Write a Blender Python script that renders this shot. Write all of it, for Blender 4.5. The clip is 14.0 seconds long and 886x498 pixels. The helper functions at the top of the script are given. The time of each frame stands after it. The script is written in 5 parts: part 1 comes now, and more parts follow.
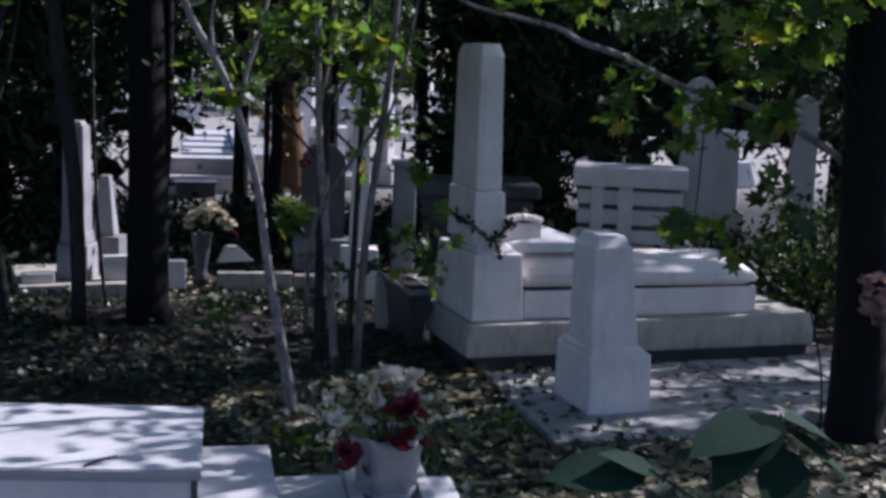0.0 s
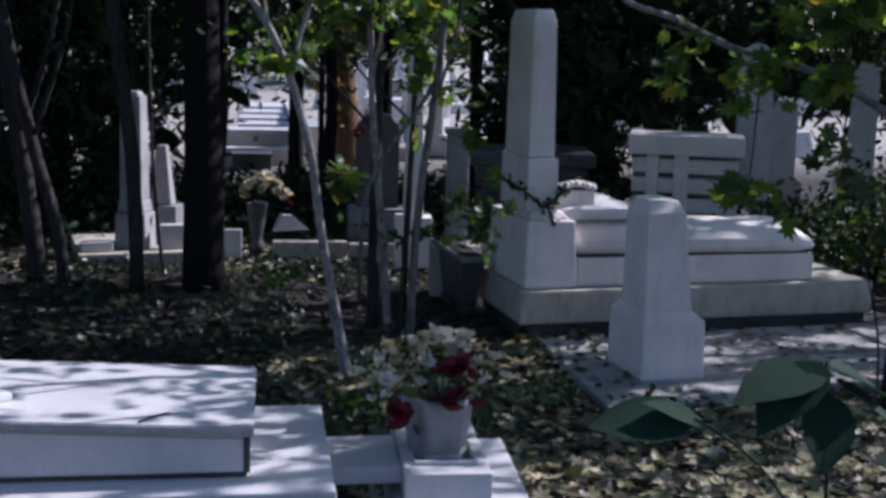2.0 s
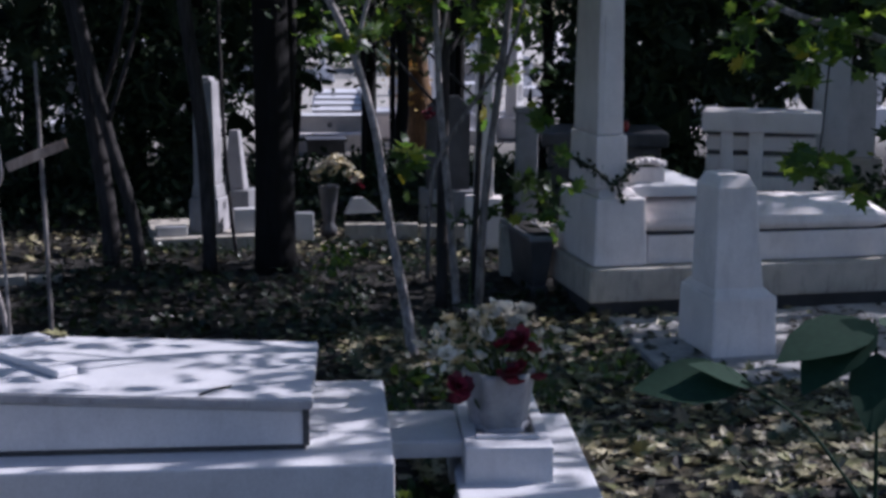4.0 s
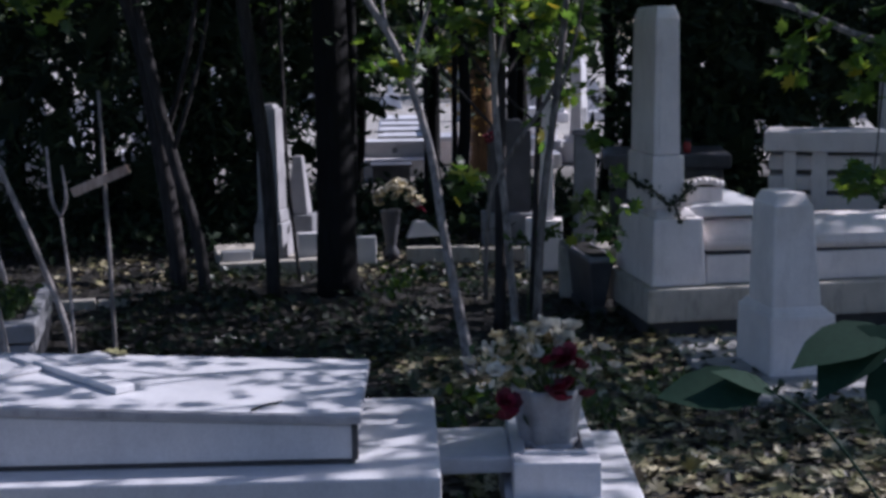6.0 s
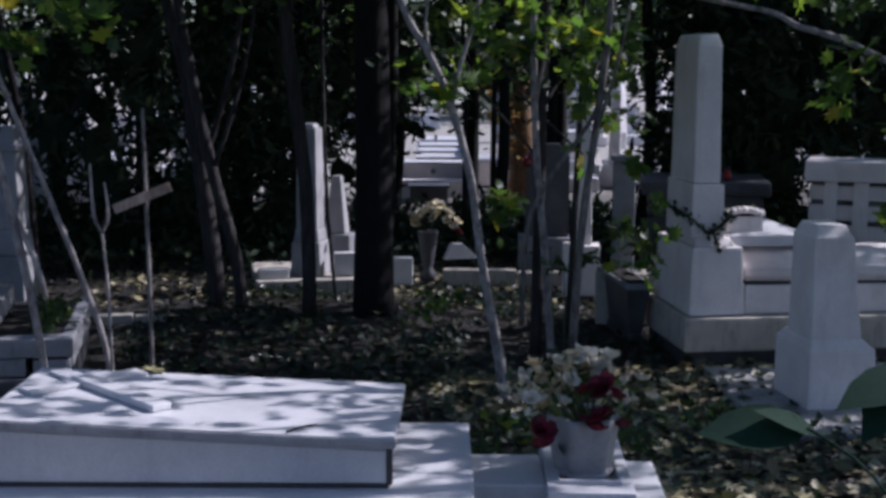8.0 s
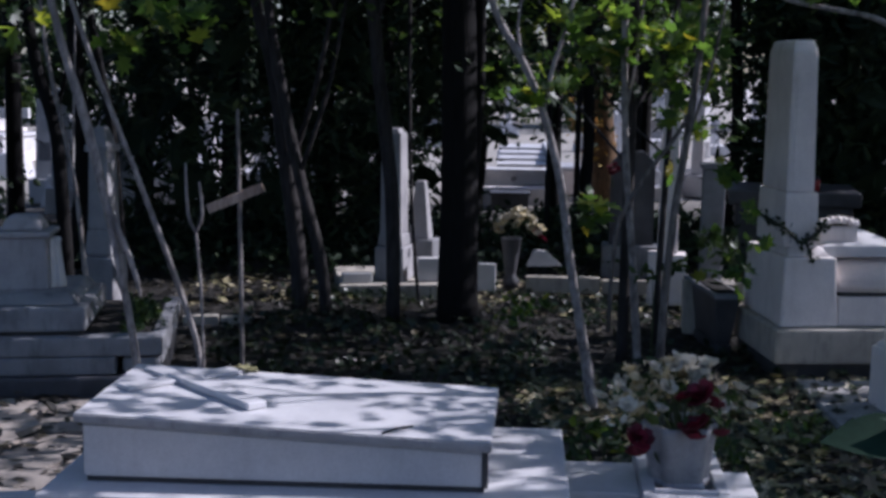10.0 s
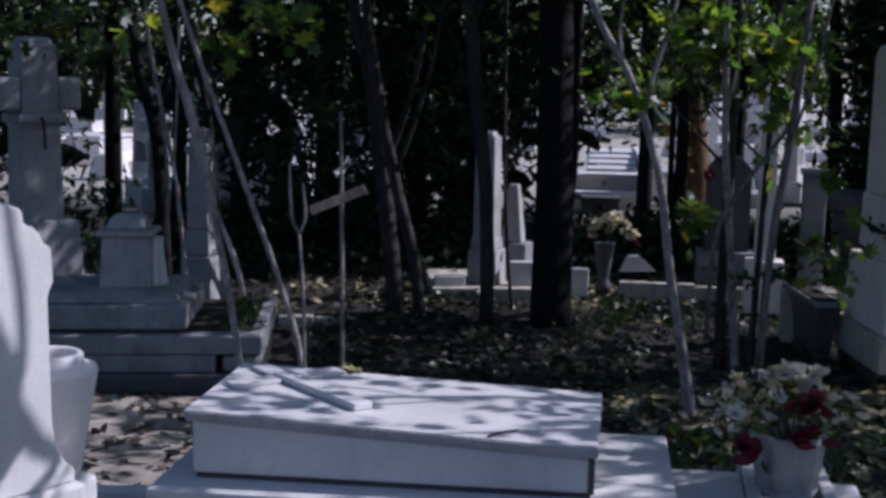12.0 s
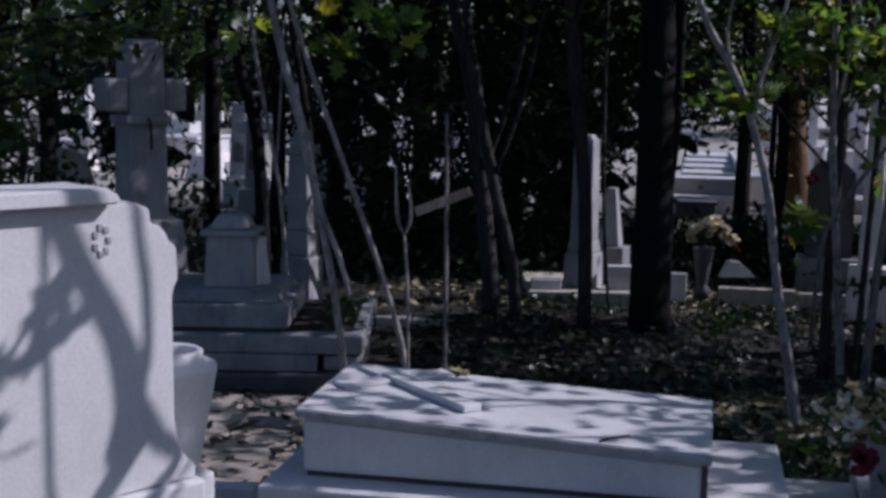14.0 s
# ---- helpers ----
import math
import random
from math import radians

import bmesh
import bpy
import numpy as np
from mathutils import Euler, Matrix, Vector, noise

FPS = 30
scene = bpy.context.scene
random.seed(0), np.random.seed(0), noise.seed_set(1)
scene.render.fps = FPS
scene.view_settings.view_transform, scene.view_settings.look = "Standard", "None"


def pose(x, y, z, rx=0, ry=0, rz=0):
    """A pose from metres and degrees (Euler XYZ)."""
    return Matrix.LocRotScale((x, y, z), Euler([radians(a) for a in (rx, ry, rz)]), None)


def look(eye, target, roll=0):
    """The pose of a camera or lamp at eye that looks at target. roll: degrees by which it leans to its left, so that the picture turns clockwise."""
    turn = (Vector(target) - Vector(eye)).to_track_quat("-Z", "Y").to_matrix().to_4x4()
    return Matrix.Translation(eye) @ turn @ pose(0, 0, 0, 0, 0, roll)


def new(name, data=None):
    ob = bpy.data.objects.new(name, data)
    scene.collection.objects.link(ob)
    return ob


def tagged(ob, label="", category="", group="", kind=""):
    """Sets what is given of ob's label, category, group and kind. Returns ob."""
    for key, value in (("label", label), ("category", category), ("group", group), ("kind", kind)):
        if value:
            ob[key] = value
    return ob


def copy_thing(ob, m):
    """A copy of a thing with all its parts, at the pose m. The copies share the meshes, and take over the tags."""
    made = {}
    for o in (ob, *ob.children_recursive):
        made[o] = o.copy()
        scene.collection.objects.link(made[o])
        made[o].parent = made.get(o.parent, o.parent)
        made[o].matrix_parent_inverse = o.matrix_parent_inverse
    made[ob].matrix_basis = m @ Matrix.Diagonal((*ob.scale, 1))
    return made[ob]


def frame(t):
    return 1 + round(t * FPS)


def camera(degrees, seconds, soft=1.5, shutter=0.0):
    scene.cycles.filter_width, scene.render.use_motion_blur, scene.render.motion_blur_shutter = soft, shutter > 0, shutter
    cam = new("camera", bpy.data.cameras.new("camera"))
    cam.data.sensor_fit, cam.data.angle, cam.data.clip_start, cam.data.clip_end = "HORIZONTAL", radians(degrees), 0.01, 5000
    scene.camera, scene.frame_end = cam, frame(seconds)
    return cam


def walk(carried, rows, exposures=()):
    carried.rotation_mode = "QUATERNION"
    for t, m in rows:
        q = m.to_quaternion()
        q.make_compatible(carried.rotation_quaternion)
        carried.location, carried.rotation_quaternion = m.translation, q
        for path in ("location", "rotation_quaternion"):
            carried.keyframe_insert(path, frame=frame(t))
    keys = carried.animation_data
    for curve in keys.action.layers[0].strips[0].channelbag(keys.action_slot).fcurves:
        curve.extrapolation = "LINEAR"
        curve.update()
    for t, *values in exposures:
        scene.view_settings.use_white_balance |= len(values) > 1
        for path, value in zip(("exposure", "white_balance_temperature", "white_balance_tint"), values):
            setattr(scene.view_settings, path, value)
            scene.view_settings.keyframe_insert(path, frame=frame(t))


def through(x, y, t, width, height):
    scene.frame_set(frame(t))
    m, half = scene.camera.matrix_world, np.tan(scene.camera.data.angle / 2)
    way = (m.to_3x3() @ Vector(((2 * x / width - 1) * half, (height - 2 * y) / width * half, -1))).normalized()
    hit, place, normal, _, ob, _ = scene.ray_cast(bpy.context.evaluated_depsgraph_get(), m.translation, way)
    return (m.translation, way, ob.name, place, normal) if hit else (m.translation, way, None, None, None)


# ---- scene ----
cam = camera(38.5, 14.0, soft=3.3)
PATH = [
    (0, (-0.448, -0.655, 2.35), (0.16, 1.227, 2.054), 2.0),
    (0.5, (-0.447, -0.666, 2.346), (0.143, 1.221, 2.039), 1.9),
    (1, (-0.439, -0.696, 2.334), (0.131, 1.194, 2.017), 1.8),
    (1.5, (-0.435, -0.69, 2.319), (0.113, 1.205, 1.991), 1.7),
    (2, (-0.425, -0.681, 2.297), (0.097, 1.22, 1.958), 1.5),
    (2.5, (-0.416, -0.696, 2.289), (0.077, 1.21, 1.937), 1.2),
    (3, (-0.39, -0.673, 2.262), (0.072, 1.239, 1.898), 0.9),
    (5.5, (-0.27, -0.784, 2.232), (0.041, 1.163, 1.896), -0.7),
    (6, (-0.256, -0.807, 2.226), (0.034, 1.146, 1.905), -0.8),
    (6.5, (-0.256, -0.801, 2.225), (0.022, 1.156, 1.917), -0.5),
    (7, (-0.258, -0.809, 2.234), (0.01, 1.151, 1.935), -0.3),
    (7.5, (-0.261, -0.805, 2.251), (-0.006, 1.157, 1.957), 0.0),
    (10, (-0.361, -0.745, 2.214), (-0.241, 1.233, 1.937), 0.7),
    (10.5, (-0.385, -0.736, 2.21), (-0.298, 1.243, 1.933), 0.6),
    (11, (-0.409, -0.734, 2.211), (-0.355, 1.246, 1.935), 0.6),
    (11.5, (-0.438, -0.732, 2.209), (-0.415, 1.249, 1.935), 0.8),
    (12, (-0.457, -0.736, 2.21), (-0.468, 1.245, 1.937), 0.9),
    (12.5, (-0.482, -0.733, 2.21), (-0.525, 1.248, 1.937), 1.0),
    (13, (-0.503, -0.745, 2.214), (-0.579, 1.235, 1.94), 1.0),
    (13.5, (-0.529, -0.736, 2.209), (-0.64, 1.242, 1.936), 1.0),
    (14, (-0.553, -0.73, 2.205), (-0.701, 1.246, 1.934), 1.0),
]
walk(cam, [(t, look(eye, target, roll)) for t, eye, target, roll in PATH], [(0.0, 0.50, 5450, 22), (7.5, 0.28, 5450, 22), (11.0, 0.24, 5450, 22), (14.0, -0.24, 5450, 22)])

# ---------------------------------------------------------------- light
SUN_DIR = Vector((0.93, 0.20, 0.74)).normalized()
world = bpy.data.worlds.new("sky")
scene.world = world
world.use_nodes = True
wn = world.node_tree.nodes
sky = wn.new("ShaderNodeTexSky")
sky.sky_type = "NISHITA"
sky.sun_disc = False
sky.sun_elevation = math.asin(SUN_DIR.z)
sky.sun_rotation = math.atan2(SUN_DIR.x, SUN_DIR.y)
wn["Background"].inputs["Strength"].default_value = 0.08
world.node_tree.links.new(sky.outputs[0], wn["Background"].inputs["Color"])
sun = new("sun", bpy.data.lights.new("sun", "SUN"))
sun.data.energy = 5.0
sun.data.angle = radians(0.5)
sun.data.color = (1.0, 0.92, 0.82)
sun.matrix_world = look(SUN_DIR * 40, (0, 0, 0))


# ---------------------------------------------------------------- materials
def nodes_of(name):
    m = bpy.data.materials.new(name)
    m.use_nodes = True
    return m, m.node_tree, m.node_tree.nodes["Principled BSDF"]


def ramp(nt, stops):
    r = nt.nodes.new("ShaderNodeValToRGB")
    while len(r.color_ramp.elements) < len(stops):
        r.color_ramp.elements.new(0.5)
    for e, (p, c) in zip(r.color_ramp.elements, stops):
        e.position, e.color = p, (*c, 1)
    return r


def noise_tex(nt, scale, detail=4.0, rough=0.6, stretch=None, world_space=True):
    n = nt.nodes.new("ShaderNodeTexNoise")
    n.inputs["Scale"].default_value, n.inputs["Detail"].default_value, n.inputs["Roughness"].default_value = scale, detail, rough
    if world_space:
        g = nt.nodes.new("ShaderNodeNewGeometry")
        src = g.outputs["Position"]
    else:
        src = nt.nodes.new("ShaderNodeTexCoord").outputs["Object"]
    if stretch:
        mp = nt.nodes.new("ShaderNodeMapping")
        mp.inputs["Scale"].default_value = stretch
        nt.links.new(src, mp.inputs["Vector"])
        src = mp.outputs["Vector"]
    nt.links.new(src, n.inputs["Vector"])
    return n


def mix(nt, kind, fac, a, b):
    n = nt.nodes.new("ShaderNodeMix")
    n.data_type, n.blend_type = "RGBA", kind
    for sock, val in ((n.inputs["Factor"], fac), (n.inputs["A"], a), (n.inputs["B"], b)):
        if isinstance(val, (int, float)):
            sock.default_value = val
        elif isinstance(val, tuple):
            sock.default_value = (*val, 1)
        else:
            nt.links.new(val, sock)
    return n.outputs["Result"]


def stone(name, light, dark, stain, rough=0.6, bump=0.15, stains=0.5, streak=True, fine=90):
    """Weathered stone: broad blotches, fine grain, vertical streaks and dark stains."""
    m, nt, b = nodes_of(name)
    broad = noise_tex(nt, 3.2, 5)
    col = ramp(nt, [(0.3, dark), (0.7, light)])
    nt.links.new(broad.outputs["Fac"], col.inputs["Fac"])
    grain = noise_tex(nt, fine, 3)
    g2 = ramp(nt, [(0.3, (0.82, 0.82, 0.82)), (0.65, (1, 1, 1))])
    nt.links.new(grain.outputs["Fac"], g2.inputs["Fac"])
    c = mix(nt, "MULTIPLY", 0.7, col.outputs["Color"], g2.outputs["Color"])
    if streak:
        s = noise_tex(nt, 1.0, 6, 0.7, (11, 11, 2.6))
    else:
        s = noise_tex(nt, 11, 5, 0.7)
    s2 = ramp(nt, [(0.52, (0, 0, 0)), (0.78, (stains,) * 3)])
    nt.links.new(s.outputs["Fac"], s2.inputs["Fac"])
    c = mix(nt, "MIX", s2.outputs["Color"], c, stain)
    nt.links.new(c, b.inputs["Base Color"])
    b.inputs["Roughness"].default_value = rough
    bp = nt.nodes.new("ShaderNodeBump")
    bp.inputs["Strength"].default_value, bp.inputs["Distance"].default_value = bump, 0.01
    nt.links.new(grain.outputs["Fac"], bp.inputs["Height"])
    nt.links.new(bp.outputs["Normal"], b.inputs["Normal"])
    return m


HEADMARBLE = stone("grey_white_marble", (0.68, 0.67, 0.67), (0.57, 0.56, 0.565), (0.37, 0.36, 0.36), 0.5, 0.08, 0.28)
MARBLE = stone("white_marble", (0.65, 0.64, 0.64), (0.51, 0.505, 0.515), (0.33, 0.32, 0.32), 0.5, 0.08, 0.38)
PAINT = stone("whitewashed_stone", (0.87, 0.805, 0.77), (0.72, 0.66, 0.63), (0.40, 0.35, 0.31), 0.75, 0.2, 0.42)
CEMENT = stone("weathered_cement", (0.52, 0.48, 0.41), (0.34, 0.31, 0.265), (0.12, 0.11, 0.10), 0.9, 0.4, 0.75)
GREY = stone("grey_stone", (0.29, 0.295, 0.31), (0.17, 0.17, 0.18), (0.06, 0.06, 0.065), 0.85, 0.4, 0.7)
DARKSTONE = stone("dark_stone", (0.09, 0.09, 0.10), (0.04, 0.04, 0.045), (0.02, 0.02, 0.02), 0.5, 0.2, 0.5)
PAD = stone("old_paving", (0.42, 0.41, 0.40), (0.25, 0.245, 0.24), (0.06, 0.055, 0.05), 0.9, 0.5, 0.8, False)
FLAG = stone("flagstone", (0.40, 0.35, 0.30), (0.26, 0.23, 0.20), (0.09, 0.08, 0.07), 0.9, 0.5, 0.7, False)
EDGE = stone("grimy_shaded_edge", (0.48, 0.47, 0.47), (0.27, 0.26, 0.27), (0.06, 0.06, 0.065), 0.7, 0.3, 0.9)
VASE = stone("mottled_marble", (0.40, 0.395, 0.40), (0.19, 0.188, 0.195), (0.085, 0.085, 0.09), 0.6, 0.2, 0.5, False)
# weathered marble greyed to hold the deep shade on column, cross and pillar
GREYMARBLE = stone("weathered_shade_marble", (0.38, 0.37, 0.38), (0.25, 0.245, 0.255), (0.10, 0.10, 0.105), 0.8, 0.3, 0.6)
# marble dimmed in colour for stones that stand in shade
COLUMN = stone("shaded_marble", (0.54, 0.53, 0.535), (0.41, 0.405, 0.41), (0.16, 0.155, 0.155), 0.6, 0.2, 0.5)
# dark fill for joints and undercuts: dirt and gap shade in one colour
SEAM = stone("dirt_shade_seam", (0.075, 0.072, 0.07), (0.04, 0.04, 0.04), (0.01, 0.01, 0.01), 0.95, 0.3, 0.3)


def bark(name, light, dark, rough=0.9, stretch=(40, 40, 5)):
    m, nt, b = nodes_of(name)
    n = noise_tex(nt, 1.0, 6, 0.65, stretch)
    broad = noise_tex(nt, 4.0, 3)
    c = ramp(nt, [(0.35, dark), (0.62, light)])
    nt.links.new(n.outputs["Fac"], c.inputs["Fac"])
    w = ramp(nt, [(0.35, (0.55, 0.55, 0.55)), (0.6, (1, 1, 1))])
    nt.links.new(broad.outputs["Fac"], w.inputs["Fac"])
    nt.links.new(mix(nt, "MULTIPLY", 0.8, c.outputs["Color"], w.outputs["Color"]), b.inputs["Base Color"])
    b.inputs["Roughness"].default_value = rough
    b.inputs["Specular IOR Level"].default_value = 0.25
    bp = nt.nodes.new("ShaderNodeBump")
    bp.inputs["Strength"].default_value, bp.inputs["Distance"].default_value = 0.7, 0.02
    nt.links.new(n.outputs["Fac"], bp.inputs["Height"])
    nt.links.new(bp.outputs["Normal"], b.inputs["Normal"])
    return m


# below real bark tones: the wood's deep shade is put into this colour
BARK_SHADE_DARK = bark("shade_dark_bark", (0.011, 0.010, 0.011), (0.005, 0.005, 0.005))
BARK_BROWN = bark("brown_bark", (0.058, 0.052, 0.052), (0.022, 0.020, 0.020))
BARK_MID = bark("grey_brown_bark", (0.25, 0.225, 0.21), (0.085, 0.076, 0.072), 0.85, (30, 30, 8))
BARK_PALE = bark("pale_bark", (0.42, 0.38, 0.36), (0.15, 0.135, 0.13), 0.8, (25, 25, 12))
BARK_ORANGE = bark("rusty_bark", (0.20, 0.12, 0.06), (0.08, 0.05, 0.03))
OLD_WOOD = bark("old_grey_wood", (0.50, 0.38, 0.30), (0.24, 0.17, 0.13), 0.9, (30, 30, 4))


def leafy(name, stops, glow, rough=0.45, through=0.45):
    """Leaves that light shines through; each leaf has its own tint."""
    m, nt, b = nodes_of(name)
    g = nt.nodes.new("ShaderNodeNewGeometry")
    c = ramp(nt, stops)
    nt.links.new(g.outputs["Random Per Island"], c.inputs["Fac"])
    n = noise_tex(nt, 60, 3)
    w = ramp(nt, [(0.3, (0.7, 0.7, 0.7)), (0.7, (1, 1, 1))])
    nt.links.new(n.outputs["Fac"], w.inputs["Fac"])
    colour = mix(nt, "MULTIPLY", 0.8, c.outputs["Color"], w.outputs["Color"])
    nt.links.new(colour, b.inputs["Base Color"])
    b.inputs["Roughness"].default_value = rough
    if through > 0:
        t = nt.nodes.new("ShaderNodeBsdfTranslucent")
        nt.links.new(mix(nt, "MULTIPLY", 1.0, colour, glow), t.inputs["Color"])
        ms = nt.nodes.new("ShaderNodeMixShader")
        ms.inputs["Fac"].default_value = through
        nt.links.new(b.outputs[0], ms.inputs[1])
        nt.links.new(t.outputs[0], ms.inputs[2])
        nt.links.new(ms.outputs[0], nt.nodes["Material Output"].inputs["Surface"])
    return m


LEAF = leafy("green_leaves", [(0.0, (0.022, 0.050, 0.020)), (0.4, (0.045, 0.095, 0.030)), (0.75, (0.085, 0.145, 0.032)), (0.93, (0.13, 0.18, 0.035)), (1.0, (0.24, 0.21, 0.03))], (3.2, 2.9, 1.1), 0.45, 0.55)
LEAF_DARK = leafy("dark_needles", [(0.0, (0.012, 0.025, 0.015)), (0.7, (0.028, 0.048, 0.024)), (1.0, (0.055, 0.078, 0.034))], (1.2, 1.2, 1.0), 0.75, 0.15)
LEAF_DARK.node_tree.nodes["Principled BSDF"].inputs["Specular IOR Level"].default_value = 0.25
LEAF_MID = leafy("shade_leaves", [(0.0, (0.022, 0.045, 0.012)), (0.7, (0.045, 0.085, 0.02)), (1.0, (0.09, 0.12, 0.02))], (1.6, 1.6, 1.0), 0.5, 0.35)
LEAF_RUST = leafy("dry_leaves", [(0.0, (0.20, 0.11, 0.03)), (0.5, (0.30, 0.20, 0.05)), (1.0, (0.34, 0.24, 0.05))], (1.5, 1.3, 1.0), 0.6, 0.3)
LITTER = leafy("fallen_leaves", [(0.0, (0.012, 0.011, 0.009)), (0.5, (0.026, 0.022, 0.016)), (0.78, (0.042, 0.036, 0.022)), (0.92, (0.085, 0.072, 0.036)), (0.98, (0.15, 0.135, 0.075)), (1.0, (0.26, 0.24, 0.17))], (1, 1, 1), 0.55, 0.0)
LITTER_PALE = leafy("pale_fallen_leaves", [(0.0, (0.07, 0.058, 0.032)), (0.25, (0.15, 0.115, 0.060)), (0.5, (0.19, 0.19, 0.075)), (0.75, (0.31, 0.27, 0.14)), (1.0, (0.52, 0.47, 0.32))], (1, 1, 1), 0.6, 0.0)
IVY = leafy("ivy_leaves", [(0.0, (0.009, 0.019, 0.009)), (0.6, (0.018, 0.036, 0.014)), (0.94, (0.030, 0.044, 0.018)), (1.0, (0.11, 0.12, 0.06))], (1.5, 1.5, 1.0), 0.4, 0.2)
BROAD = leafy("broad_leaf_green", [(0.0, (0.012, 0.036, 0.021)), (0.6, (0.018, 0.046, 0.027)), (1.0, (0.025, 0.055, 0.030))], (1.2, 1.4, 1.0), 0.8, 0.25)
BROAD.node_tree.nodes["Principled BSDF"].inputs["Specular IOR Level"].default_value = 0.15
PETAL_WHITE = leafy("cream_petals", [(0.0, (0.58, 0.54, 0.42)), (0.5, (0.74, 0.70, 0.59)), (1.0, (0.82, 0.80, 0.73))], (1, 1, 1), 0.6, 0.3)
PETAL_RED = leafy("dark_red_petals", [(0.0, (0.06, 0.003, 0.010)), (0.6, (0.14, 0.005, 0.022)), (1.0, (0.25, 0.012, 0.04))], (1, 1, 1), 0.6, 0.2)
PETAL_PINK = leafy("faded_pink_petals", [(0.0, (0.30, 0.17, 0.16)), (1.0, (0.48, 0.33, 0.30))], (1, 1, 1), 0.7, 0.2)
PETAL_YELLOW = leafy("yellow_cream_petals", [(0.0, (0.45, 0.34, 0.14)), (0.6, (0.62, 0.55, 0.36)), (1.0, (0.75, 0.72, 0.62))], (1, 1, 1), 0.7, 0.2)


def ground_material():
    m, nt, b = nodes_of("dark_soil")
    broad, fine = noise_tex(nt, 0.9, 5), noise_tex(nt, 28, 5, 0.7)
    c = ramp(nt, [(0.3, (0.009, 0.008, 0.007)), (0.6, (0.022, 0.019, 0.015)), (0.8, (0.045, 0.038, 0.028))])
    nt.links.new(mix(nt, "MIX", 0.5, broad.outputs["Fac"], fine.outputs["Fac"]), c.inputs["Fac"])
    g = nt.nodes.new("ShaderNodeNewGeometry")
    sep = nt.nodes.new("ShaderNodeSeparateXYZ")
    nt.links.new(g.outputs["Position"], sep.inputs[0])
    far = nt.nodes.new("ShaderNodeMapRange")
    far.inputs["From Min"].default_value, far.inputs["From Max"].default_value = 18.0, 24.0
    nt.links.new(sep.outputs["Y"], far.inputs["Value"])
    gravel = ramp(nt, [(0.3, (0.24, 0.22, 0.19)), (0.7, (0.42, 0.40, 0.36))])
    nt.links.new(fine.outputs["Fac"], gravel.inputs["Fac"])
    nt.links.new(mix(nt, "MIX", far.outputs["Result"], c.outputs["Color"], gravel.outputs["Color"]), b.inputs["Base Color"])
    b.inputs["Roughness"].default_value = 0.95
    bp = nt.nodes.new("ShaderNodeBump")
    bp.inputs["Strength"].default_value, bp.inputs["Distance"].default_value = 0.8, 0.03
    nt.links.new(fine.outputs["Fac"], bp.inputs["Height"])
    nt.links.new(bp.outputs["Normal"], b.inputs["Normal"])
    return m


SOIL = ground_material()


def plain(name, colour, rough=0.7, metal=0.0):
    m, nt, b = nodes_of(name)
    n = noise_tex(nt, 35, 4)
    w = ramp(nt, [(0.3, tuple(0.75 * v for v in colour)), (0.7, colour)])
    nt.links.new(n.outputs["Fac"], w.inputs["Fac"])
    nt.links.new(w.outputs["Color"], b.inputs["Base Color"])
    b.inputs["Roughness"].default_value, b.inputs["Metallic"].default_value = rough, metal
    return m


STEM = plain("green_stems", (0.06, 0.09, 0.03))
GARLAND = plain("dark_garland", (0.02, 0.025, 0.018))
RED_GLASS = plain("red_lantern_glass", (0.32, 0.02, 0.02), 0.3)
IRON = plain("dark_iron", (0.03, 0.03, 0.035), 0.5, 0.6)


# ---------------------------------------------------------------- building helpers
def mesh_of(bm, name, mat):
    me = bpy.data.meshes.new(name)
    bm.normal_update()
    bm.to_mesh(me)
    bm.free()
    me.materials.append(mat)
    return me


def thing(name, label, category, at=(0, 0, 0), turn=0.0, group="", kind=""):
    ob = new(name)
    ob.matrix_basis = pose(*at, 0, 0, turn)
    return tagged(ob, label, category, group, kind)


def part(name, bm, mat, parent, label=""):
    ob = new(name, bm if isinstance(bm, bpy.types.Mesh) else mesh_of(bm, name, mat))
    ob.parent = parent
    if label:
        tagged(ob, label)
    return ob


def block(x0, x1, y0, y1, z0, z1, bev=0.01, top=None, bm=None, seg=2):
    """A box with worn edges; top = (x0, x1, y0, y1) makes it taper."""
    own = bmesh.new()
    t = top or (x0, x1, y0, y1)
    lo = [own.verts.new(p) for p in ((x0, y0, z0), (x1, y0, z0), (x1, y1, z0), (x0, y1, z0))]
    hi = [own.verts.new(p) for p in ((t[0], t[2], z1), (t[1], t[2], z1), (t[1], t[3], z1), (t[0], t[3], z1))]
    own.faces.new(lo[::-1])
    own.faces.new(hi)
    for i in range(4):
        own.faces.new((lo[i], lo[(i + 1) % 4], hi[(i + 1) % 4], hi[i]))
    if bev > 0:
        bmesh.ops.bevel(own, geom=own.edges[:], offset=bev, segments=seg, affect="EDGES", profile=0.6)
    if bm is None:
        return own
    me = bpy.data.meshes.new("tmp")
    own.to_mesh(me)
    own.free()
    bm.from_mesh(me)
    bpy.data.meshes.remove(me)
    return bm


